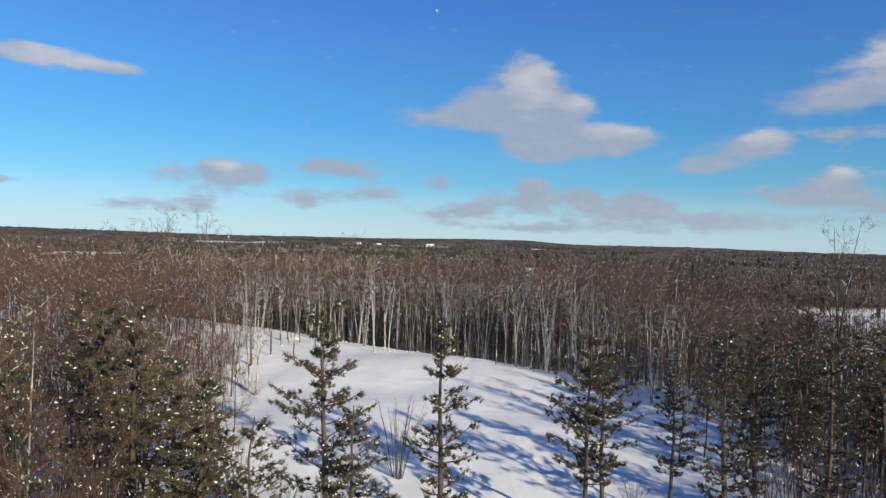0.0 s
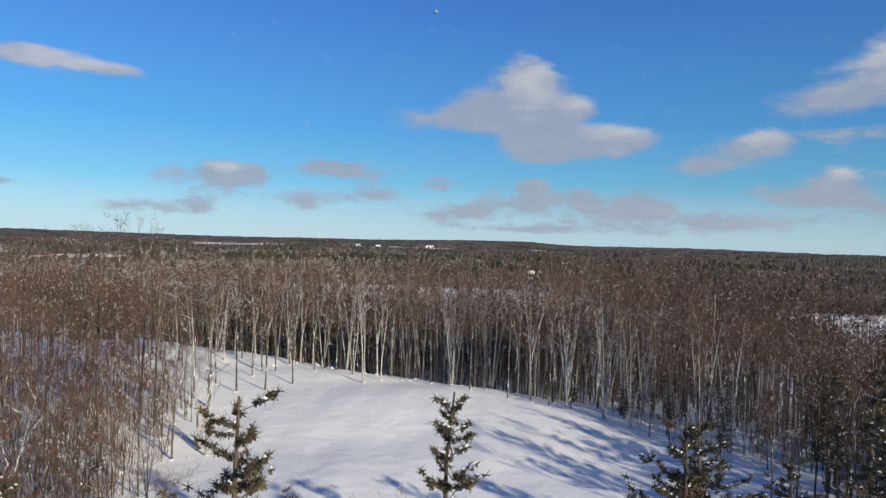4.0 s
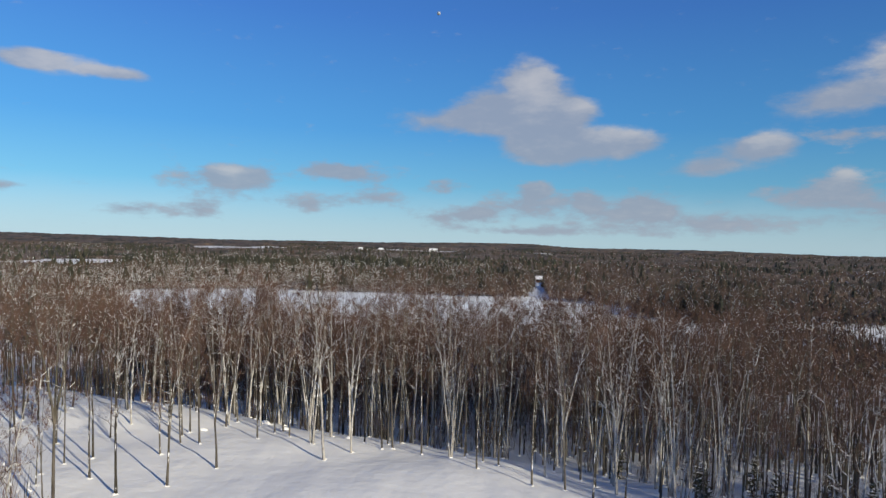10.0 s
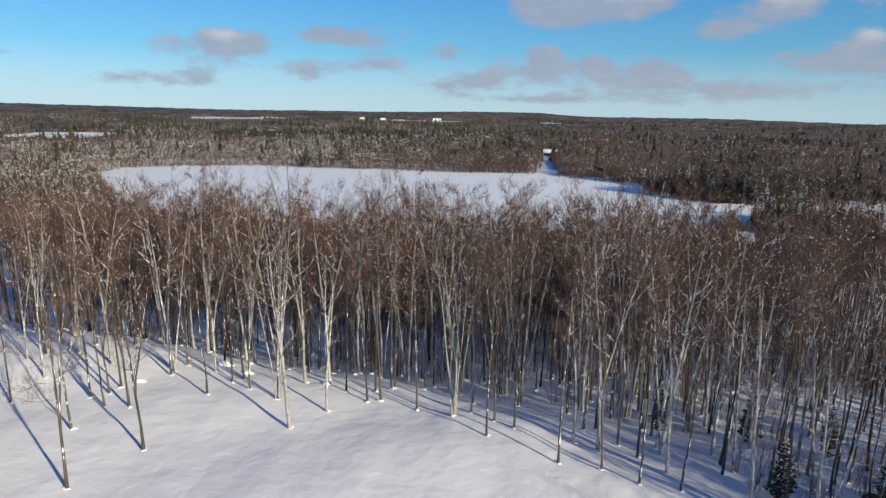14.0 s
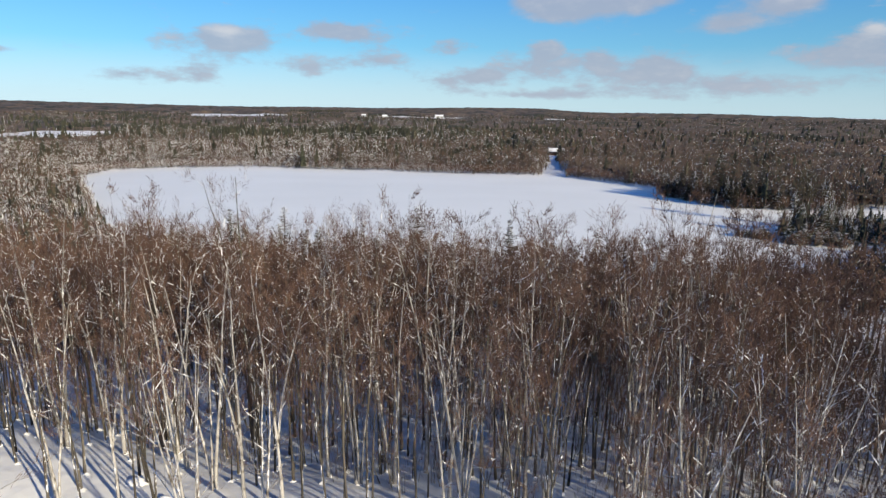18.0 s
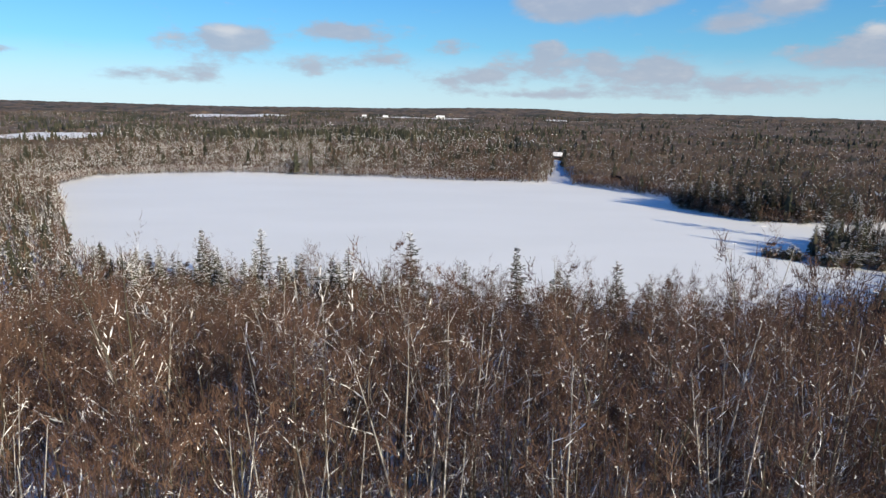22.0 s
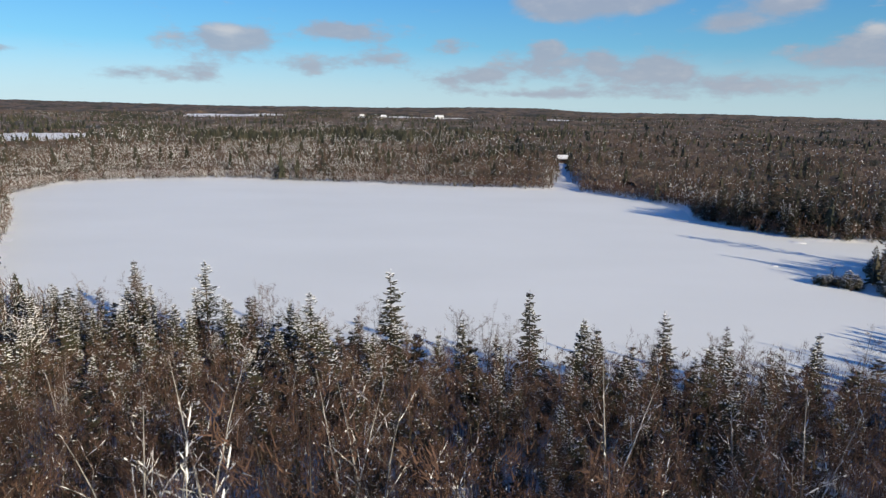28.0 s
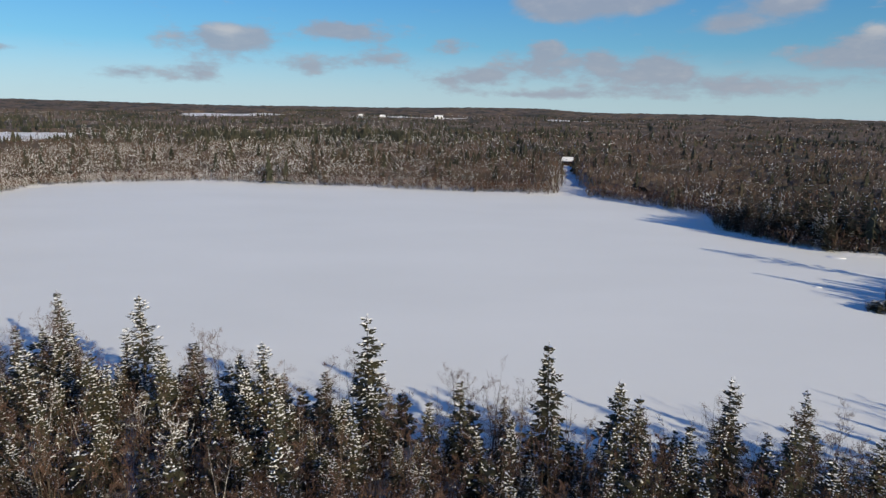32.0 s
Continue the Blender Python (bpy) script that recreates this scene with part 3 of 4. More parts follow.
# ---- planting ----
def part(name, me, parent, label=""):
    ob = new(name, me)
    ob.parent = parent
    if label:
        ob["label"] = label
    return ob


def split(arrays, slot):
    v, t, m = arrays
    t = t[m == slot]
    used, flat_t = np.unique(t, return_inverse=True)
    return v[used], flat_t.reshape(-1, 3)


def thing_of(name, arrays, mats, label, category, group, names=("trunk", "crown", "snow_load"), hints=("", "", "")):
    """One plant: an empty at its foot with a mesh for each of its looks."""
    root = new(name)
    root.empty_display_size = 0.3
    for slot, (n, m) in enumerate(zip(names, mats)):
        v, t = split(arrays, slot)
        if len(t):
            made = part(n, mesh_of(n, v, t, [m], smooth=slot == 0), root, hints[slot])
            if slot:
                made["kind"] = "stuff"
    return tagged(root, label, category, group)


def ground_pose(x, y, turn, scale, sink=0.0, lean=(0.0, 0.0)):
    z = float(land(np.array([x]), np.array([y]))[0])
    z = max(z, 0.04)
    return Matrix.LocRotScale((x, y, z - sink), Euler((lean[0], lean[1], turn)), (scale, scale, scale * 1.0))


def plant(proto, spots, rng):
    """Copies of prototypes at (x, y, scale) spots; the first of each prototype is moved there itself."""
    for i, (x, y, scale, kind) in enumerate(spots):
        m = ground_pose(x, y, rng.uniform(0, 6.28), scale, 0.0, (rng.gauss(0, 0.02), rng.gauss(0, 0.02)))
        src = proto[kind]
        if not src.get("placed"):
            src["placed"] = 1
            src.matrix_basis = m
        else:
            c = copy_thing(src, Matrix.Identity(4))
            c.matrix_basis = m


def scatter(step, x0, x1, y0, y1, rng):
    nx, ny = int((x1 - x0) / step), int((y1 - y0) / step)
    gx, gy = np.meshgrid(np.arange(nx), np.arange(ny))
    x = x0 + (gx + rng.uniform(0.02, 0.98, gx.shape)) * step
    y = y0 + (gy + rng.uniform(0.02, 0.98, gy.shape)) * step
    return x.ravel(), y.ravel()


def mass(name, protos, xs, ys, scales, kinds, rng, mats, label, category, squash=None):
    """A stand too large to count, as one mesh."""
    zs = land(xs, ys)
    V, T, M, n = [], [], [], 0
    for k, (v, t, m) in enumerate(protos):
        pick = np.nonzero(kinds == k)[0]
        if not len(pick):
            continue
        a = rng.uniform(0, 6.283, len(pick))
        c, s, sc = np.cos(a)[:, None], np.sin(a)[:, None], scales[pick][:, None]
        x = (v[:, 0] * c - v[:, 1] * s) * sc + xs[pick][:, None]
        y = (v[:, 0] * s + v[:, 1] * c) * sc + ys[pick][:, None]
        z = v[:, 2] * sc + zs[pick][:, None]
        V.append(np.stack([x, y, z], -1).reshape(-1, 3))
        T.append((t[None] + (n + np.arange(len(pick)) * len(v))[:, None, None]).reshape(-1, 3))
        M.append(np.tile(m, len(pick)))
        n += len(pick) * len(v)
    ob = new(name, mesh_of(name, np.concatenate(V), np.concatenate(T), mats, np.concatenate(M)))
    return tagged(ob, label, category, kind="stuff")


nrng = np.random.default_rng(7)
prng = random.Random(11)

def crown_top(y):
    """Height of the wood's canopy along the slope."""
    return np.interp(y, [85, 105, 120, 130, 140, 150, 165, 185, 210], [26.0, 26.8, 26.8, 25.7, 23.7, 20.2, 14.8, 10.6, 8.5])


def fitted(x, y, tall):
    """Scale at which a tree of that height reaches the canopy."""
    x, y = np.asarray(x, float), np.asarray(y, float)
    return (crown_top(y) - land(x, y)) / tall


# bare poles, forked pale birches and bushy crowns
POLES = [bare_tree(20 + i, 13.4 + 0.5 * (i % 3), 0.46 + 0.05 * (i % 2), 2.1, 17, 5, 820, 0.0095, i % 2, 0.5, 0.5, 0.0062, snow=0.12, patches=20, flecks=70, bulk=0.009) for i in range(5)]
EDGE = [bare_tree(40 + i, 13.6, 0.34, 2.8, 19, 5, 900, 0.0095, 1, 0.35, 0.9, 0.0070, spread=0.8, snow=0.25, patches=20, flecks=80, bulk=0.010) for i in range(3)]
BIRCH = [bare_tree(60 + i, 14.2, 0.40, 2.5, 14, 4, 560, 0.0095, 1 + i % 2, 0.0 if i == 1 else 0.3, 1.5, 0.0088, spread=0.4, snow=0.5, patches=38, flecks=60, bulk=0.015) for i in range(3)]
BUSHY = [bare_tree(80 + i, 10.8, 0.26, 2.6, 22, 5, 1500, 0.0085, 1 + i % 2, 0.1, 0.6, 0.0040, spread=0.7, snow=0.05, patches=5, flecks=90, bulk=0.006) for i in range(3)]
SNOWY = [bare_tree(90 + i, 11.5, 0.30, 3.8, 22, 6, 420, 0.008, 2, 0.16, 1.2, 0.011, spread=0.9, snow=0.95, patches=18, flecks=110, bulk=0.034) for i in range(2)]
tree_mats = (BARK, TWIG, SNOW)
birch_mats = (BARK_PALE, TWIG, SNOW)
pole_things = [thing_of("bare_tree", a, tree_mats, "slender bare grey-barked tree with snow caught on its twigs", "tree", "trees round the clearing") for a in POLES]
edge_things = [thing_of("edge_tree", a, tree_mats, "bare spreading tree at the clearing's snowy edge", "tree", "trees round the clearing") for a in EDGE]
birch_things = [thing_of("birch", a, birch_mats, "forked pale-barked birch, leafless, with sunlit snowy limbs", "tree", "birches") for a in BIRCH]
bushy_things = [thing_of("bushy_tree", a, tree_mats, "low bushy leafless tree with snow along its branches", "tree", "bushy trees above the lake") for a in BUSHY]
snowy_things = [thing_of("snow_laden_tree", a, birch_mats, "spreading bare tree with thick snow along every limb", "tree", "snow-laden trees") for a in SNOWY]
NEAR = pole_things + edge_things + birch_things + bushy_things + snowy_things     # kinds 0-4, 5-7, 8-10, 11-13, 14-15

# trees that stand singly along the clearing
EDGE_SPOTS = [
    (-21.6, 82.1, 1.0, 5), (-19.3, 85.0, 0.98, 6), (-17.2, 89.5, 0.97, 5), (-16.2, 97.4, 0.95, 0), (-9.1, 93.6, 1.0, 8),
    (-4.2, 102.5, 0.95, 1), (-0.6, 98.8, 0.95, 2), (4.5, 94.5, 0.97, 3), (9.1, 91.7, 1.0, 4), (11.9, 91.4, 0.96, 0),
    (-24.5, 84.0, 0.9, 1), (-26.5, 88.0, 0.95, 2), (-22.5, 91.0, 0.9, 3), (-20.5, 94.5, 0.92, 7), (-13.5, 99.0, 0.9, 4),
    (-11.0, 98.0, 0.85, 9), (-7.2, 97.0, 0.85, 10), (-19.5, 66.0, 0.95, 9), (-18.4, 64.5, 0.8, 10), (-20.5, 63.0, 0.85, 5), (16.5, 92.0, 1.0, 8), (20.0, 88.0, 0.98, 9),
    (-9.5, 127.0, 1.52, 14), (-4.6, 130.5, 1.50, 15), (1.5, 129.0, 1.50, 14), (6.5, 126.0, 1.50, 15), (-8.0, 135.0, 1.45, 15), (12.0, 131.0, 1.4, 14), (20.0, 133.0, 1.4, 14), (30.0, 138.0, 1.3, 15), (16.0, 142.0, 1.25, 14), (26.0, 147.0, 1.15, 15), (36.0, 149.0, 1.05, 14), (-22.0, 140.0, 1.3, 15), (-30.0, 150.0, 1.15, 14), (-14.0, 148.0, 1.15, 15), (4.0, 146.0, 1.2, 14), (-16.0, 118.0, 1.4, 15), (-49.0, 185.0, 1.0, 14), (26.5, 122.5, 1.5, 15),
    (22.0, 55.0, 1.0, 0), (25.5, 58.0, 1.0, 1), (28.0, 55.0, 0.95, 2), (31.0, 60.0, 1.0, 3), (32.0, 66.0, 1.0, 5),
    (-16.0, 108.5, 1.12, 8), (-20.5, 109.0, 1.12, 10), (-17.4, 110.5, 1.08, 9), (-23.8, 108.0, 1.1, 9), (-6.7, 110.5, 1.1, 10), (8.5, 107.5, 1.08, 9), (-10.0, 102.5, 1.05, 8), (-8.4, 104.5, 1.05, 10), (-13.0, 105.5, 1.05, 9), (-25.0, 101.0, 1.05, 8), (31.0, 116.0, 1.15, 10), (26.0, 108.0, 1.15, 9), (2.0, 108.0, 1.1, 8), (-4.5, 109.5, 1.1, 9), (14.0, 106.0, 1.12, 10),
]
plant(NEAR, EDGE_SPOTS, prng)

stands = np.array([(x, y) for x, y, s, k in EDGE_SPOTS if k in (8, 9, 10) and y > 101])
taken = np.array([(x, y) for x, y, *_ in EDGE_SPOTS])
x, y = scatter(2.6, -46, 46, 88, 134, nrng)
ok = (border(CLEARING, x, y) > 1.0) & (np.hypot(x[:, None] - taken[:, 0], y[:, None] - taken[:, 1]).min(1) > 1.5)
ok &= np.hypot(x[:, None] - stands[:, 0], y[:, None] - stands[:, 1]).min(1) > 2.6
ok &= ~((x < -12) & (y < 104) & (nrng.random(len(x)) < 0.45))
ok &= ~((x > -12) & (y < 113) & (y > 97) & (nrng.random(len(x)) < np.where(x > 0, 0.55, 0.35)))
ok &= np.abs(x) < 14 + 0.62 * (y - 60)
x, y = x[ok], y[ok]
order = np.argsort(y + 0.25 * np.abs(x))
near, rest = order[:225], order[225:]
plant(NEAR, [(float(x[i]), float(y[i]), prng.uniform(0.82, 1.05) * float(fitted(x[i], y[i], 14.3)) * (1.03 if x[i] < 0 else 1.0), (prng.choice((0, 1, 2, 3, 4, 0, 1, 2, 3, 4, 6, 8, 9, 10)))) for i in near], prng)
left_x, left_y = x[rest], y[rest]

rx0, ry0 = scatter(3.5, 14, 43, 66, 98, nrng)
ok = (border(CLEARING, rx0, ry0) > 1.2) & ((ry0 < 88) | (rx0 > 14 + 0.62 * (ry0 - 60)))
plant(NEAR, [(float(a), float(b), prng.uniform(0.8, 1.02), prng.choice((0, 1, 2, 3, 4, 0, 1, 2, 3, 4, 6, 9))) for a, b in zip(rx0[ok], ry0[ok])], prng)

# bushy crowns that the camera crosses before the lake
laden = np.array([(-9.5, 127.0), (-4.6, 130.5), (1.5, 129.0), (6.5, 126.0), (-8.0, 135.0), (20.0, 133.0), (16.0, 142.0), (-14.0, 148.0), (4.0, 146.0), (-22.0, 140.0)])
bx, by = scatter(4.6, -30, 34, 136, 156, nrng)
plant(NEAR, [(float(p), float(q), prng.uniform(0.8, 1.02) * float(fitted(p, q, 12.4)), prng.choice((11, 12, 13, 13, 11, 12, 8))) for p, q in zip(bx, by)], prng)

# thin bare trees that lean out over the shore among the spruces
for k in range(44):
    bx0 = prng.uniform(-58, 56)
    by0 = 150.0
    while float(border(LAKE, np.array([bx0]), np.array([by0]))[0]) > 3.5 and by0 < 240:
        by0 += 1.0
    plant(NEAR, [(bx0, by0 - prng.uniform(0, 4), prng.uniform(0.5, 0.9), prng.choice((0, 1, 5, 6, 7)))], prng)

# small snow-laden trees between the shore's spruces
for k in range(34):
    bx0, by0 = prng.uniform(-58, 44) - 6, prng.uniform(158, 198)
    if float(border(LAKE, np.array([bx0]), np.array([by0]))[0]) > 4:
        plant(NEAR, [(bx0, by0, prng.uniform(0.42, 0.75), prng.choice((14, 15, 8, 9, 10)))], prng)

# fine twiggy trees beside the flight's start
cx0, cy0 = scatter(3.4, -34, -8, 20, 50, nrng)
ok = (cx0 < -10.5 - 0.12 * (cy0 - 20)) & (border(CLEARING, cx0, cy0) > -3.5)
plant(NEAR, [(float(a), float(b), prng.uniform(0.72, 1.08), prng.choice((11, 12, 13, 11, 12, 13, 5, 8))) for a, b in zip(cx0[ok], cy0[ok])], prng)

# the wider wood as one stand
W_POLES = [bare_tree(120 + i, 13.2, 0.36 + 0.06 * (i % 2), 2.3, 8, 2, 130, 0.028, i % 2, 0.5, 0.5, 0.0056, 3, 4, snow=0.04, patches=7, flecks=16, bulk=0.010, light=True) for i in range(4)]
W_PALE = [bare_tree(140 + i, 13.4, 0.40, 2.3, 8, 2, 115, 0.028, 1, 0.35, 0.7, 0.0080, 3, 4, snow=0.6, patches=12, flecks=8, bulk=0.022, light=True) for i in range(2)]
W_BUSH = [bare_tree(150 + i, 9.6, 0.22, 2.6, 9, 2, 135, 0.028, 1, 0.2, 0.5, 0.0055, 3, 3, spread=0.8, snow=0.04, patches=3, flecks=14, bulk=0.010, light=True) for i in range(2)]
parts_x, parts_y, parts_s, parts_k = [left_x], [left_y], [nrng.uniform(0.95, 1.22, len(left_x))], [nrng.integers(0, 6, len(left_x))]


def more(step, box, keep, kinds, low, high):
    px, py = scatter(step, *box, nrng)
    ok = keep(px, py) & (border(LAKE, px, py) > 3) & (border(CLEARING, px, py) > 1.5)
    px, py = px[ok], py[ok]
    parts_x.append(px), parts_y.append(py), parts_s.append(nrng.uniform(low, high, len(px))), parts_k.append(nrng.choice(kinds, len(px)))


core = lambda a, b: (np.abs(a) < 14 + 0.62 * (b - 60)) & (np.abs(a) < 46)
more(2.9, (-110, 110, 88, 134), lambda a, b: ~core(a, b) & (np.abs(a) < 0.8 * b), [0, 1, 2, 3, 4, 5], 0.9, 1.14)
more(3.6, (-40, 30, 106, 127), lambda a, b: b > 104, [0, 1, 2, 3], 0.9, 1.0)
more(3.2, (-120, 120, 134, 172), lambda a, b: ~((np.abs(a - 2) < 32) & (b > 138) & (b < 158)), [0, 1, 2, 6, 7, 7, 6], 0.85, 1.05)
more(2.8, (-75, -13, 14, 88), lambda a, b: (a < -15) & (np.abs(a) < 0.85 * b + 12), [0, 1, 2, 3, 6, 7], 0.80, 1.06)
more(2.8, (22, 90, -30, 88), lambda a, b: (a > 22 + 0.2 * np.maximum(b, 0)), [0, 1, 2, 3, 5], 0.85, 1.05)
more(4.0, (43, 62, 74, 104), lambda a, b: b > 70, [0, 1, 2, 3, 4], 0.8, 1.0)
more(3.4, (-75, 34, -42, 17), lambda a, b: b < 20, [0, 1, 2, 3], 0.8, 1.0)
more(6.0, (-190, -110, 90, 330), lambda a, b: np.abs(a) < 0.9 * b, [0, 1, 2, 3, 6], 0.85, 1.05)
more(6.0, (110, 210, 110, 235), lambda a, b: b > 0, [0, 1, 2, 6], 0.85, 1.05)
more(3.7, (-75, 66, 172, 240), lambda a, b: border(LAKE, a, b) < 40, [6, 7, 6, 7, 4], 0.45, 0.75)
W_FAR = [bare_tree(160 + i, 12.8, 0.32, 2.5, 5, 1, 50, 0.062, 0, 0.0, 0.5, 0.0072, 3, 2, snow=0.25, patches=3, flecks=6, bulk=0.02, light=True) for i in range(2)]
W_FINE = [bare_tree(165 + i, 11.5 + i, 0.28, 2.5, 11, 2, 350, 0.0175, i % 2, 0.35, 0.6, 0.0040, 3, 5, spread=0.6, snow=0.03 + 0.07 * i, patches=3 + 5 * i, flecks=36, bulk=0.008, light=True) for i in range(3)]
wx, wy, ws, wk = (np.concatenate(p) for p in (parts_x, parts_y, parts_s, parts_k))
keep = ~((wx > -4) & (wx < 24) & (wy > 94) & (wy < 117) & (nrng.random(len(wx)) < 0.4))
keep &= ~((wx > -34) & (wx < -8) & (wy > 20) & (wy < 50))
wx, wy, ws, wk = wx[keep], wy[keep], ws[keep], wk[keep]
on_slope = (wy > 96) & (np.abs(wx) < 70) & (wy < 205)
ws = np.where(on_slope, nrng.uniform(0.84, 1.03, len(wx)) * fitted(wx, wy, np.where(wk >= 6, 11.0, 14.2)), ws)
ws *= np.where(on_slope & (wx < 4) & (wx > -45) & (wy < 126), 1.05, 1.0)
ws *= np.where(on_slope & (np.hypot(wx[:, None] - laden[:, 0], wy[:, None] - laden[:, 1]).min(1) < 5.0), 0.66, 1.0)
wk = np.where((np.abs(wx) > 58) | ((wx > 20) & (wy < 60)) | (wy < 17), 8 + wk % 2, wk)
# finer crowns where the camera skims the wood
wk = np.where((((np.abs(wx - 2) < 38) & (wy > 104) & (wy < 176)) | ((wx > -44) & (wx < -12) & (wy < 90))) & (wk < 8), 10 + wk % 3, wk)
wood = mass("mixed_wood", W_POLES + W_PALE + W_BUSH + W_FAR + W_FINE, wx, wy, ws, wk, nrng, [BARK, TWIG, SNOW], "dense bare winter wood, brown twigs flecked with snow", "woodland")

ux, uy = scatter(1.95, -62, 62, 104, 204, nrng)
ok = (border(LAKE, ux, uy) > 1.5) & (uy + 0.2 * ux > 126) & (np.abs(ux) < 0.62 * uy - 16)
U1 = (ux[ok], uy[ok])
ux, uy = scatter(2.3, -48, -11, 18, 80, nrng)
ok = (border(CLEARING, ux, uy) > 1.5)
U2 = (ux[ok], uy[ok])
ux, uy = scatter(2.4, 22, 62, 34, 96, nrng)
ok = (border(CLEARING, ux, uy) > 3)
U3 = (ux[ok], uy[ok])
ux, uy = scatter(2.4, -48, 40, 103, 126, nrng)
ok = (uy + 0.2 * ux > 107) & (uy + 0.2 * ux < 126) & (nrng.random(len(ux)) < 0.5)
U4 = (ux[ok], uy[ok])
ux, uy = (np.concatenate([u[k] for u in (U1, U2, U3, U4)]) for k in (0, 1))
mass("undergrowth", [brush(170 + i, 4.6, 80, 0.014, 12) for i in range(4)], ux, uy, nrng.uniform(0.5, 1.15, len(ux)) + 0.35 * (uy < 80) + 0.28 * ((uy > 120) & (uy < 188)), nrng.integers(0, 4, len(ux)), nrng,
     [BARK, TWIG, SNOW], "tangled leafless brush and saplings with snow caught in it", "undergrowth")

# tall trees that stand above the rest of the wood
TALL = [bare_tree(95, 20.0, 0.35, 3.2, 22, 5, 620, 0.010, 1, 0.4, 0.8, 0.0075, snow=0.3), bare_tree(96, 18.0, 0.4, 2.6, 20, 5, 520, 0.010, 2, 0.4, 0.6, 0.0075, snow=0.3)]
tall_things = [thing_of("tall_tree", a, tree_mats, "tall bare tree with a fine hazy crown above the wood", "tree", "tall trees") for a in TALL]
plant(tall_things, [(-14.5, 118.0, 1.12, 0), (-25.0, 70.0, 0.93, 1), (-27.5, 72.5, 0.88, 0), (-30.5, 69.0, 0.93, 1), (-28.0, 66.0, 0.87, 1), (-22.5, 76.5, 0.88, 1), (45.0, 68.0, 1.2, 0),
                    (-40.0, 92.0, 0.88, 0), (-46.0, 95.0, 0.9, 1), (-11.5, 120.0, 1.05, 1)], prng)

# ---- conifers by the lake ----
SPRUCE = [spruce(200 + i, 11.0, 1.9 + 0.3 * (i % 3), 32, 4, 0.85, 0.22 + 0.1 * (i % 2), 0.06, 0.65, 3, 0.15) for i in range(4)]
CEDAR = [spruce(220 + i, 7.6, 1.7, 15, 5, 0.9, 0.1, 0.05, 0.5, 3, 0.2) for i in range(2)]
con_mats = (BARK_DARK, NEEDLE, SNOW)
con_names = ("trunk", "foliage", "snow_load")
spruce_things = [thing_of("spruce", a, con_mats, "dark green spruce flecked with snow on the lake's bank", "spruce", "spruces along the shore", con_names) for a in SPRUCE]
FIR = [spruce(240 + i, 11.0, 2.9 + 0.3 * i, 26, 5, 0.10, 0.25, 0.03, 0.5, 3, 0.24) for i in range(2)]
fir_things = [thing_of("fir", a, (BARK_DARK, SHADED_NEEDLE, SNOW), "broad fir with shade put into its dark needles, nearly free of snow, on the far bank", "fir", "dark firs on the far bank", con_names) for a in FIR]
cedar_things = [thing_of("cedar", a, con_mats, "bushy snow-laden cedar by the frozen lake", "cedar", "cedars along the shore", con_names) for a in CEDAR]
CON = spruce_things + cedar_things + fir_things
plant(CON, [(-4.1, 192.0, 1.48, 1), (14.6, 191.1, 1.30, 0), (-34.5, 206.2, 1.27, 2), (29.8, 184.2, 1.22, 3), (-48.0, 212.0, 1.15, 0),
            (-15.0, 192.5, 1.15, 2), (5.5, 189.0, 1.0, 3), (-25.0, 199.0, 0.95, 1), (21.0, 189.5, 1.0, 2), (40.0, 190.0, 0.95, 1)], prng)
fx0, fy0 = scatter(6.6, 46, 80, 16, 80, nrng)
plant(CON, [(float(a), float(b), prng.uniform(0.75, 1.15), prng.choice((6, 7, 1, 3, 6))) for a, b in zip(fx0, fy0)], prng)
hx, hy = scatter(8.5, 15, 52, 78, 108, nrng)
ok = border(CLEARING, hx, hy) > 4
plant(CON, [(float(a), float(b), prng.uniform(0.35, 0.7), prng.choice((4, 5, 0))) for a, b in zip(hx[ok], hy[ok])], prng)
sx, sy = scatter(3.1, -70, 60, 146, 236, nrng)
d = border(LAKE, sx, sy)
ok = (d > 1.0) & (d < np.where(sx > 34, 16, 44)) & (nrng.random(len(sx)) < np.where(d < 12, 0.7, np.where(d < 28, 0.42, 0.26)))
plant(CON, [(float(a), float(b), prng.uniform(0.45, 0.98), prng.choice((0, 1, 2, 3, 4, 5, 0, 2))) for a, b in zip(sx[ok], sy[ok])], prng)
# low snow-flecked evergreens between the taller trees on the slope to the lake
LOW_CON = [spruce(500 + i, 6.4, 1.7, 10, 5, 0.5, 0.1, 0.04, 0.45, 2, 0.36) for i in range(3)]
lx, ly = scatter(3.5, -66, 60, 144, 222, nrng)
d = border(LAKE, lx, ly)
ok = (d > 1.0) & (nrng.random(len(lx)) < 0.34 + 0.50 * ease(ly, 146, 176))
lx, ly = lx[ok], ly[ok]
mass("low_evergreens", LOW_CON, lx, ly, nrng.uniform(0.55, 1.15, len(lx)), nrng.integers(0, 3, len(lx)), nrng, [BARK_DARK, NEEDLE, SNOW],
     "bushy young evergreens dusted with snow above the lake", "evergreen")
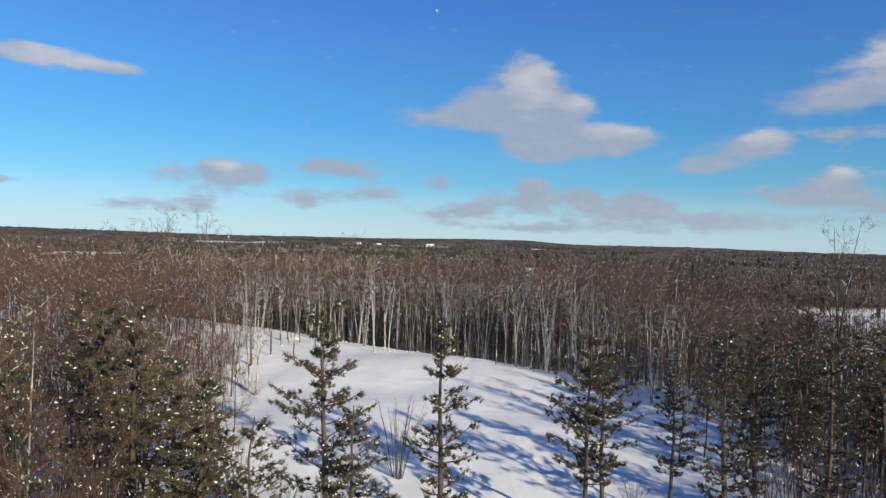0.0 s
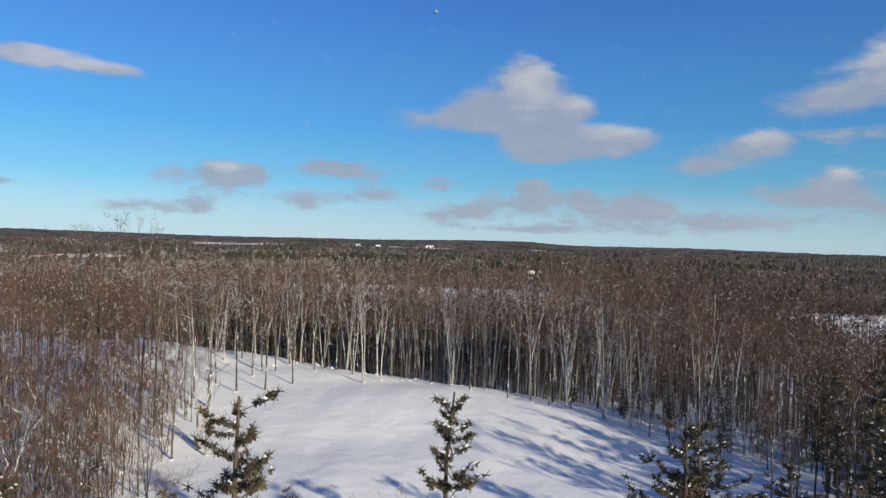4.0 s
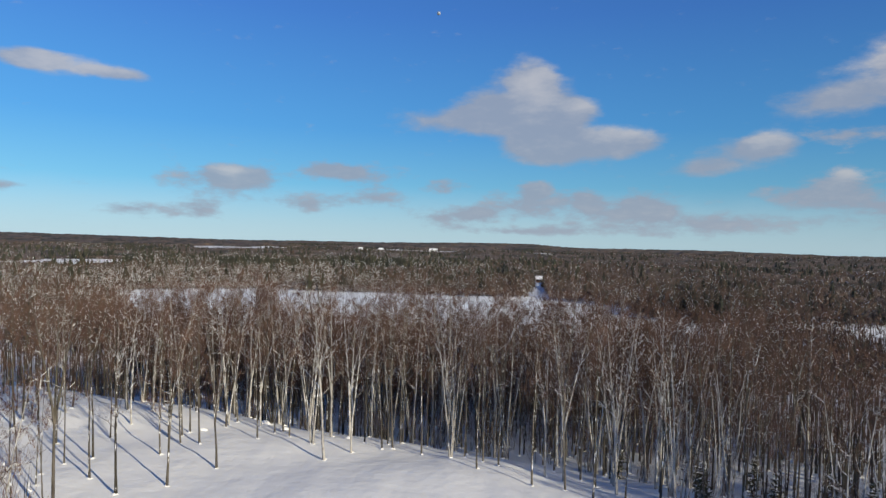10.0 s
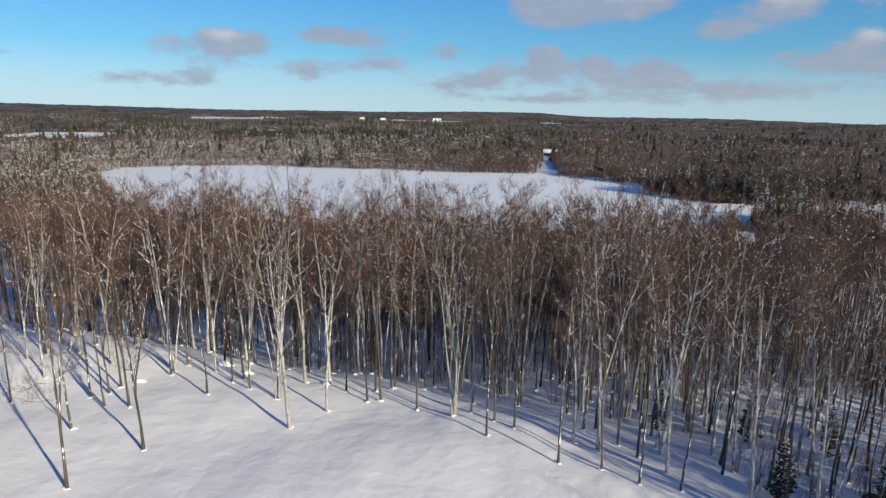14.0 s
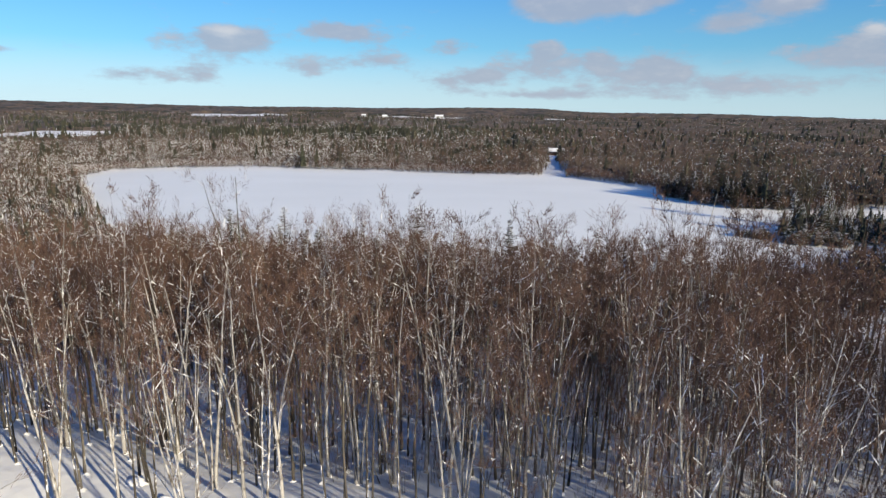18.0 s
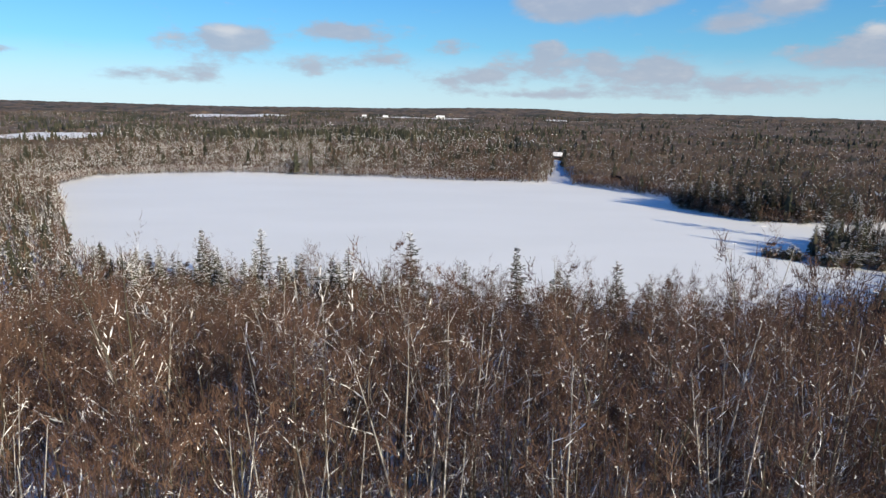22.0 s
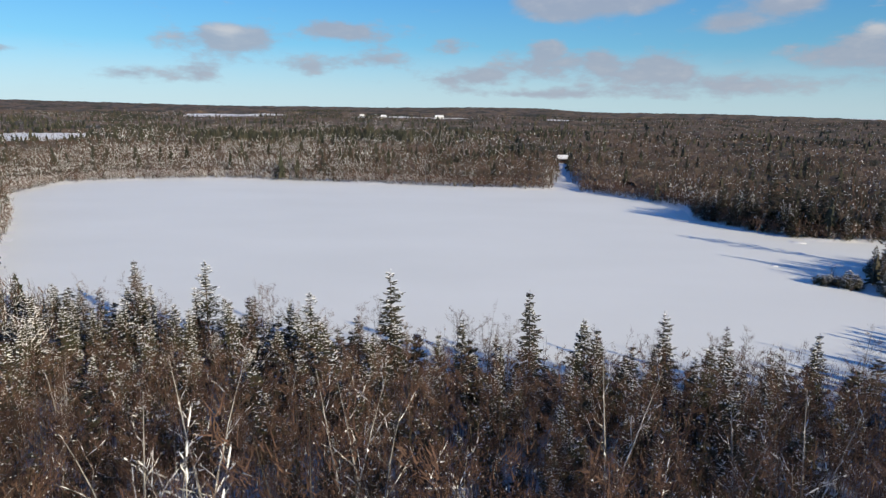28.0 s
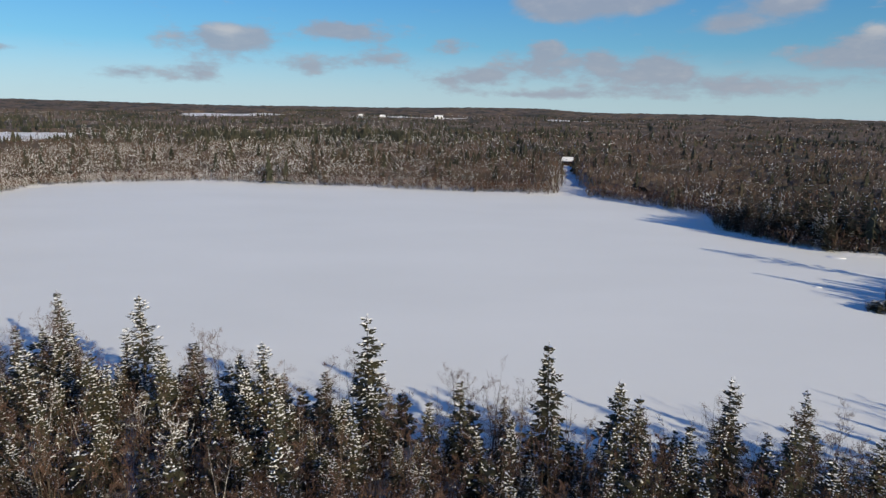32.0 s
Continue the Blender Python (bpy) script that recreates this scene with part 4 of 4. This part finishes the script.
# the dark stand on the far bank and the spit
rx, ry = scatter(5.0, 88, 150, 292, 345, nrng)
d = border(LAKE, rx, ry)
ok = (d > 1) & (d < 16)
plant(CON, [(float(a), float(b), prng.uniform(0.6, 1.05), prng.choice((6, 7, 6, 7, 1, 3))) for a, b in zip(rx[ok], ry[ok])]
      + [(106.0, 311.0, 1.65, 6), (110.5, 308.0, 1.5, 7), (101.0, 317.0, 1.35, 7), (118.0, 301.0, 1.4, 6), (113.5, 304.0, 1.3, 7), (98.0, 326.0, 1.15, 6), (133.0, 298.0, 1.3, 6)], prng)
rx, ry = scatter(3.2, 92, 150, 232, 268, nrng)
d = border(LAKE, rx, ry)
ok = (d > 0.5) & (d < 14)
plant(CON, [(float(a), float(b), prng.uniform(0.35, 0.8), prng.choice((0, 2, 4, 5))) for a, b in zip(rx[ok], ry[ok])] + [(103.0, 250.0, 1.2, 0), (104.0, 248.5, 0.9, 2), (108.0, 244.0, 1.1, 1), (112.0, 247.0, 1.0, 3)], prng)


def thicket(seed):
    """A dense low clump of young evergreens and bare stems."""
    rng = random.Random(seed)
    V, T, M, n = [], [], [], 0
    for k in range(13):
        v, t, m = spruce(seed + k, 3.4, 1.5, 8, 6, 0.8, 0.0, 0.02, 0.5, 2, 0.34) if k < 9 else shrub(seed + k, 3.6, 1.3, 12, 120, 6)
        a, r = k * 2.4, 0.9 * math.sqrt(k)
        h = rng.uniform(0.65, 1.0) * (1 - 0.12 * r)
        V.append(v * (0.9, 0.9, h) + (1.15 * r * math.cos(a), 0.8 * r * math.sin(a), 0))
        T.append(t + n), M.append(m)
        n += len(v)
    return np.concatenate(V), np.concatenate(T), np.concatenate(M)


thicket_things = [thing_of("thicket", thicket(700 + 20 * i), con_mats, "low dense thicket of evergreens on a snowy islet", "thicket", "thickets by the spit", con_names) for i in range(2)]
plant(thicket_things, [(88.6, 248.0, 0.95, 0), (92.4, 246.4, 1.2, 1), (98.0, 239.5, 1.25, 0), (103.0, 238.5, 1.35, 1), (108.5, 237.5, 1.3, 0), (101.5, 246.0, 1.1, 1), (106.0, 241.0, 1.0, 0), (110.0, 251.0, 1.2, 1), (107.0, 258.0, 1.1, 0), (116.0, 258.0, 1.2, 1)], prng)

# ---- pines in the clearing ----
PINES = [tufted_pine(300, 12.6, 2.6, 17, 5, 0.15, 0.14, 11), tufted_pine(301, 11.6, 2.0, 15, 5, 0.10, 0.14, 11), tufted_pine(302, 12.0, 3.0, 12, 6, 0.30, 0.14, 11), tufted_pine(303, 9.6, 2.3, 15, 5, 0.04, 0.30, 9)]
pine_things = [thing_of("pine", a, (BARK_DARK, PINE, SNOW), "open young pine with tufted needles and dabs of snow", "pine tree", "pines in the clearing",
                        ("trunk", "foliage", "snow_load")) for a in PINES]
plant(pine_things, [(113.0, 264.5, 1.62, 2), (-5.6, 32.5, 1.09, 0), (0.6, 38.4, 1.14, 1), (9.6, 38.5, 1.09, 2), (10.8, 39.5, 1.06, 2), (-13, 27, 1.04, 0), (-16.5, 31, 1.09, 1), (-9.5, 26, 0.87, 2), (-20, 27, 1.09, 0), (19, 40, 1.09, 0), (23.5, 45, 1.09, 1), (17, 44, 0.87, 2), (27, 42, 1.14, 0), (30, 50, 1.04, 2), (29, 56, 1.09, 0), (34, 58, 1.09, 1), (33, 66, 0.98, 2), (-23, 34, 0.98, 1), (-26, 29, 1.04, 0), (-24, 42, 1.0, 2), (-17.5, 25.5, 0.85, 2), (-3.9, 29.5, 1.0, 3), (-7.8, 27.0, 0.95, 3), (-1.8, 27.0, 0.72, 3), (-11.5, 31.0, 1.02, 3), (-14.5, 34.5, 1.05, 3), (-19.0, 36.0, 1.05, 3), (36, 47, 1.1, 2), (40, 55, 1.15, 0), (38, 63, 1.1, 1), (43, 62, 1.1, 2), (37, 71, 1.0, 0), (44, 72, 1.1, 1), (40, 79, 1.05, 2), (48, 80, 1.1, 0), (47, 50, 1.15, 1)], prng)
shrub_things = [thing_of("shrub", shrub(330 + i, 4.2, 1.9, 22, 170, 8), (BARK, TWIG, SNOW), "leafless many-stemmed shrub poking out of the snow", "shrub", "shrubs in the clearing",
                         ("stem_clump", "twig_spray", "snow_load")) for i in range(2)]
plant(shrub_things, [(-2.5, 46.0, 1.45, 0), (-8.5, 36.0, 0.8, 1), (-12.5, 40.0, 0.9, 0), (14.0, 43.0, 0.7, 1), (94.5, 256.0, 0.6, 0)], prng)

# ---- the far side of the lake ----
F_BARE = [far_tree(400 + i, 11.0, 32, 0.11, 1 + i % 2, 0.10) for i in range(4)]
F_CON = [far_conifer(420 + i, 9.4 + i, 3.2) for i in range(3)]
F_TINY = [far_tree(440 + i, 11.0, 10, 0.30, 1, 0.03) for i in range(3)]
F_PALE = [far_tree(470 + i, 10.0, 18, 0.24, 2, 0.72) for i in range(2)]
F_FROST = [far_tree(460 + i, 10.0, 44, 0.13, 2, 0.62) for i in range(2)]
F_TINY_CON = []
for i in range(2):
    v, t, m = far_conifer(450 + i, 9.6, 4.3)
    keep = np.nonzero((np.arange(len(t)) < 12) | (np.arange(len(t)) % 5 == 1))[0]
    F_TINY_CON.append((v, t[keep], m[keep]))


def conifers_at(px, py):
    """How likely a tree of the far woods is a conifer: they grow in dark patches."""
    w = np.sin(px * 0.012 + 1.0 + np.sin(py * 0.006)) * np.sin(py * 0.015 + 0.6 * np.sin(px * 0.01)) + 0.4 * np.sin(px * 0.031 + py * 0.02)
    band = ease(py, 585, 640) * (1 - ease(py, 1050, 1300)) * np.where(px < 150, 0.22, 0.04)
    return np.clip(0.07 + np.where(px < 100, 0.7, 0.42) * ease(w, 0.25, 0.6) * ease(py - 0.3 * px, 440, 640) + band + 0.06 * ease(py, 620, 800), 0, 0.92)


def open_ground(px, py):
    """Fields and ponds among the far woods."""
    gone = (np.abs(px + 415) < 66) & (np.abs(py - 735) < 90)
    gone |= (np.abs(px + 110 + 0.1 * (py - 1930)) < 160) & (np.abs(py - 1900) < 110)
    gone |= (np.abs(px + 622) < 130) & (np.abs(py - 1950) < 220)
    gone |= (np.abs(px - 330) < 120) & (np.abs(py - 1800) < 70)
    return gone | ((lane_off(px, py) < 1.0) & (py < 545)) | (np.hypot(px - 81, py - 533) < 7.5)


fx, fy, fs, fk = [], [], [], []
for step, lo, hi, wide, top, tiny in ((3.3, 0, 42, 330, 700, False), (4.9, 42, 170, 420, 760, False), (6.6, 170, 520, 760, 960, True), (15.0, 520, 1700, 1500, 2100, True)):
    px, py = scatter(step, -wide, wide, 250, top, nrng)
    d = border(LAKE, px, py)
    ok = (d > max(lo, 1.5)) & (d < hi) & (py > 330 - 0.35 * np.abs(px)) & ((np.abs(px) > 88) | (py > 395)) & (np.abs(px) < 0.78 * (py - 20)) & ~open_ground(px, py)
    px, py = px[ok], py[ok]
    fx.append(px), fy.append(py), fs.append((0.5 + 0.65 * nrng.random(len(px)) ** 1.3) * (1.0 + 0.22 * np.sin(px * 0.05 + np.sin(py * 0.04)) * np.sin(py * 0.06 + 1)) * (1.1 if step > 10 else 1))
    con = nrng.random(len(px)) < conifers_at(px, py) * np.where(d[ok] < 30, 0.5, 1)
    frosted = (nrng.random(len(px)) < 0.06 + 0.7 * ease(-px, -70, 110)) & ~con & (not tiny)
    kinds = np.where(con, nrng.integers(10, 12, len(px)), nrng.integers(7, 10, len(px))) if tiny else np.where(con, nrng.integers(4, 7, len(px)), nrng.integers(0, 4, len(px)))
    pale = tiny & (nrng.random(len(px)) < (0.5 * ease(np.sin(px * 0.009 + 2.0) + np.sin(py * 0.012 + px * 0.004), 0.5, 1.3) * ease(-px, -300, 200) + 0.55 * ease(py, 590, 650) * (1 - ease(py, 1000, 1300)) * ease(-px, -120, 60))) & ~con
    fk.append(np.where(frosted, nrng.integers(12, 14, len(px)), np.where(pale, nrng.integers(14, 16, len(px)), kinds)))
# a dark plantation behind the farm's fields
px, py = scatter(12.0, -600, -335, 2310, 2560, nrng)
fx.append(px), fy.append(py), fs.append(nrng.uniform(1.1, 1.5, len(px))), fk.append(nrng.integers(10, 12, len(px)))
# the banks on both hands of the lake
for box, deep in (((-190, -58, 195, 374), 38), ((62, 128, 172, 268), 20)):
    px, py = scatter(2.5, *box, nrng)
    d = border(LAKE, px, py)
    ok = (d > 1.2) & (d < deep)
    px, py = px[ok], py[ok]
    fx.append(px), fy.append(py), fs.append(nrng.uniform(0.45, 0.85, len(px)))
    roll = nrng.random(len(px))
    fk.append(np.where(roll < np.where(px < 0, 0.14, 0.4), nrng.integers(4, 7, len(px)), np.where(roll < np.where(px < 0, 0.86, 0.5), nrng.integers(12, 14, len(px)), nrng.integers(0, 4, len(px)))))
fx, fy, fs, fk = (np.concatenate(a) for a in (fx, fy, fs, fk))
FAR_MATS = [BARK, TWIG, SNOW, SHADED_NEEDLE]
mass("far_shore_wood", F_BARE + F_CON + F_TINY + F_TINY_CON + F_FROST + F_PALE, fx, fy, fs, fk, nrng, FAR_MATS, "frosted brown wood with dark conifers beyond the frozen lake", "woodland")
gx, gy = scatter(1.7, -200, 150, 285, 450, nrng)
d = border(LAKE, gx, gy)
ok = (d > 0.4) & (d < 13.0) & (nrng.random(len(gx)) < 0.85) & (lane_off(gx, gy) > 1)
gx, gy = gx[ok], gy[ok]
kinds = np.where(nrng.random(len(gx)) < 0.12 + 0.62 * ease(-gx, -60, 110), nrng.integers(0, 3, len(gx)), nrng.integers(3, 6, len(gx)))
mass("shore_brush", [brush(180 + i, 3.6, 22, 0.07, 34) for i in range(3)] + [brush(190 + i, 4.4, 34, 0.085, 5) for i in range(3)], gx, gy, nrng.uniform(0.55, 1.25, len(gx)), kinds, nrng,
     [BARK, TWIG, SNOW], "frosted low brush along the far lake shore", "undergrowth")


def canopy():
    ang = np.radians(np.arange(-56, 56.01, 0.28))
    dist = [215.0]
    while dist[-1] < 4700:
        dist.append(dist[-1] * 1.0125)
    A, D = np.meshgrid(ang, np.array(dist))
    A = A + nrng.uniform(-0.4, 0.4, A.shape) * radians(0.28)
    D = D * (1 + nrng.uniform(-0.4, 0.4, D.shape) * 0.0125)
    X, Y = np.sin(A) * D, np.cos(A) * D + 60
    Z = land(X, Y) + np.where(D < 2100, nrng.uniform(1.8, 4.0, X.shape) + nrng.uniform(0.3, 1.6, X.shape) * ease(X, 20, 90), nrng.uniform(3.0, 10.0, X.shape))
    bare = open_ground(X, Y)
    for axis, way in ((0, 1), (0, -1), (1, 1), (1, -1)):
        bare = bare | np.roll(bare, way, axis)
    Z = np.where(bare, land(X, Y) - 0.5, Z)
    v = np.stack([X, Y, Z], -1).reshape(-1, 3)
    w = len(ang)
    i = (np.arange(len(dist) - 1)[:, None] * w + np.arange(w - 1)).ravel()
    cx, cy = v[i, 0], v[i, 1]
    keep = (border(LAKE, cx, cy) > 11) & (cy > np.where(cx < 0, 300, 285)) & ~open_ground(cx, cy) & ((lane_off(cx, cy) > 2.2) | (cy > 560))
    i = i[keep]
    tris = np.concatenate([np.stack([i, i + 1, i + w + 1], -1), np.stack([i, i + w + 1, i + w], -1)])
    return mesh_of("distant_woods", v, tris, [FAR_WOOD], smooth=True)


tagged(new("distant_woods", canopy()), "endless brown and dark green woods reaching to low hills", "woodland", kind="stuff")


# ---- snow mounds and banks ----
def heap_mesh(seed, wide, high):
    rng = random.Random(seed)
    v, t, n = [(0, 0, high)], [], 9
    for ring, (f, h) in enumerate(((0.45, 0.8), (0.8, 0.4), (1.0, -0.1))):
        for k in range(n):
            r = wide * f * rng.uniform(0.8, 1.2)
            v.append((r * math.cos(k * 6.283 / n), 0.7 * r * math.sin(k * 6.283 / n), high * h * rng.uniform(0.85, 1.1)))
    for k in range(n):
        a, b = 1 + k, 1 + (k + 1) % n
        t += [(0, a, b)] + [q for r in (0, n) for q in ((a + r, a + r + n, b + r + n), (a + r, b + r + n, b + r))]
    return mesh_of("snow_mound", v, t, [SNOW], smooth=True)


for k, (hx0, hy0, w0, h0) in enumerate(((-17.5, 104.5, 0.7, 0.35), (-15.0, 103.0, 0.6, 0.3), (-8.3, 103.0, 0.5, 0.35), (-22.0, 99.0, 0.6, 0.3))):
    heap = new("snow_mound", heap_mesh(600 + k, w0, h0))
    heap.location = (hx0, hy0, max(0.03, float(land(np.array([hx0]), np.array([hy0]))[0]) - 0.05))
    tagged(heap, "low mound of crusted white snow among bare trunks", "snow mound", "snow mounds")

for k, (hx0, hy0, w0, h0) in enumerate(((100.0, 265.0, 3.8, 0.40), (106.0, 266.5, 3.0, 0.35), (85.0, 264.0, 0.9, 0.25), (106.5, 293.0, 2.6, 0.22))):
    bank = new("snow_bank", heap_mesh(620 + k, w0, h0))
    bank.matrix_basis = pose(hx0, hy0, 0.06, 0, 0, -18)
    tagged(bank, "low wind-heaped bank of snow on the lake ice", "snow bank", "snow banks on the lake")

# ---- cottage and farm buildings ----
def box_mesh(name, x0, x1, y0, y1, z0, z1, mat):
    v = [(a, b, c) for c in (z0, z1) for b in (y0, y1) for a in (x0, x1)]
    q = [(0, 2, 3, 1), (4, 5, 7, 6), (0, 1, 5, 4), (2, 6, 7, 3), (0, 4, 6, 2), (1, 3, 7, 5)]
    return mesh_of(name, v, [t for a, b, c, d in q for t in ((a, b, c), (a, c, d))], [mat])


def gable_mesh(name, x0, x1, y0, y1, z0, z1, thick, mat):
    """A pitched roof with its ridge along x, as two thick slopes."""
    ym = (y0 + y1) / 2
    v = []
    for x in (x0, x1):
        v += [(x, y0, z0), (x, ym, z1), (x, y1, z0), (x, y1, z0 + thick), (x, ym, z1 + thick), (x, y0, z0 + thick)]
    t = [(0, 1, 4), (0, 4, 5), (1, 2, 3), (1, 3, 4), (6, 10, 7), (6, 11, 10), (7, 9, 8), (7, 10, 9)]
    for a in range(6):
        b = (a + 1) % 6
        t += [(a, a + 6, b + 6), (a, b + 6, b)]
    return mesh_of(name, v, t, [mat])


def building(name, x, y, turn, long, deep, high, rise, wall, roof, label, category, windows, door=True):
    root = new(name)
    z = float(land(np.array([x]), np.array([y]))[0])
    root.matrix_basis = pose(x, y, z, 0, 0, turn)
    body = part("wall", box_mesh("wall", -long / 2, long / 2, -deep / 2, deep / 2, -0.5, high, wall), root)
    v = [(sx * long / 2, yy, zz) for sx in (-1, 1) for yy, zz in ((-deep / 2, high), (deep / 2, high), (0, high + rise))]
    part("gable", mesh_of("gable", v, [(0, 2, 1), (3, 4, 5), (0, 3, 5), (0, 5, 2), (1, 5, 4), (1, 2, 5)], [wall]), root)
    top = part("roof", gable_mesh("roof", -long / 2 - 0.5, long / 2 + 0.5, -deep / 2 - 0.6, deep / 2 + 0.6, high - 0.15, high + rise + 0.1, 0.12, TIN), root)
    part("roof_snow", gable_mesh("roof_snow", -long / 2 - 0.45, long / 2 + 0.45, -deep / 2 - 0.5, deep / 2 + 0.5, high + 0.0, high + rise + 0.24, 0.25, roof), root, "thick snow on the roof")
    part("chimney", box_mesh("chimney", long * 0.22, long * 0.22 + 0.6, 0.3, 0.9, high, high + rise + 1.0, LOG), top)
    for k in range(windows):
        wx = -long / 2 + long * (k + 0.5) / windows
        if door and k == windows // 2:
            part("door", box_mesh("door", wx - 0.45, wx + 0.45, -deep / 2 - 0.06, -deep / 2 + 0.02, 0, 2.0, BARK_DARK), root)
            continue
        f = part("window", box_mesh("window", wx - 0.7, wx + 0.7, -deep / 2 - 0.05, -deep / 2 + 0.02, 0.95, 2.15, WHITE_WALL), root)
        part("pane", box_mesh("pane", wx - 0.6, wx + 0.6, -deep / 2 - 0.07, -deep / 2 - 0.02, 1.05, 2.05, GLASS), f)
    return tagged(root, label, category)


cottage = building("cottage", 82.4, 535, -8, 10.4, 6.6, 2.6, 1.7, LOG, SNOW, "small reddish-brown cottage with a snow-covered roof at the lane's end", "house", 5)
part("porch_deck", box_mesh("porch_deck", -5.0, 5.0, -5.7, -3.36, -0.3, 0.25, LOG), cottage)
part("porch_roof", box_mesh("porch_roof", -5.5, 5.5, -6.0, -3.36, 2.34, 2.46, TIN), cottage, "lean-to porch roof over the lane front")
part("porch_snow", box_mesh("porch_snow", -3.2, 5.4, -5.9, -3.95, 2.465, 2.62, SNOW), cottage, "patchy snow on the porch roof")
for k in range(5):
    part("porch_post", box_mesh("porch_post", -4.9 + 2.4 * k, -4.75 + 2.4 * k, -5.65, -5.5, 0.25, 2.34, LOG), cottage)
building("barn", -22, 1905, 4, 24, 12, 5, 4, WHITE_WALL, SNOW, "long white barn among far snowy fields", "barn", 5)
building("farmhouse", -178, 1900, -6, 14, 10, 6, 4, WHITE_WALL, SNOW, "pale farmhouse beside far snowy fields", "house", 3)
building("shed", -240, 1910, 12, 12, 8, 4, 3, TIN, SNOW, "grey shed beside far snowy fields", "shed", 3)

moon_d = Vector((math.sin(radians(-0.6)) * math.cos(radians(20.0)), math.cos(radians(-0.6)) * math.cos(radians(20.0)), math.sin(radians(20.0))))
mb = bmesh.new()
bmesh.ops.create_icosphere(mb, subdivisions=3, radius=12)
moon_me = bpy.data.meshes.new("moon")
mb.to_mesh(moon_me)
mb.free()
moon_me.materials.append(MOON)
moon = new("moon", moon_me)
moon.location = Vector((0, 30, 31)) + moon_d * 4300
tagged(moon, "pale daytime half moon high in the blue sky", "moon", kind="structure")
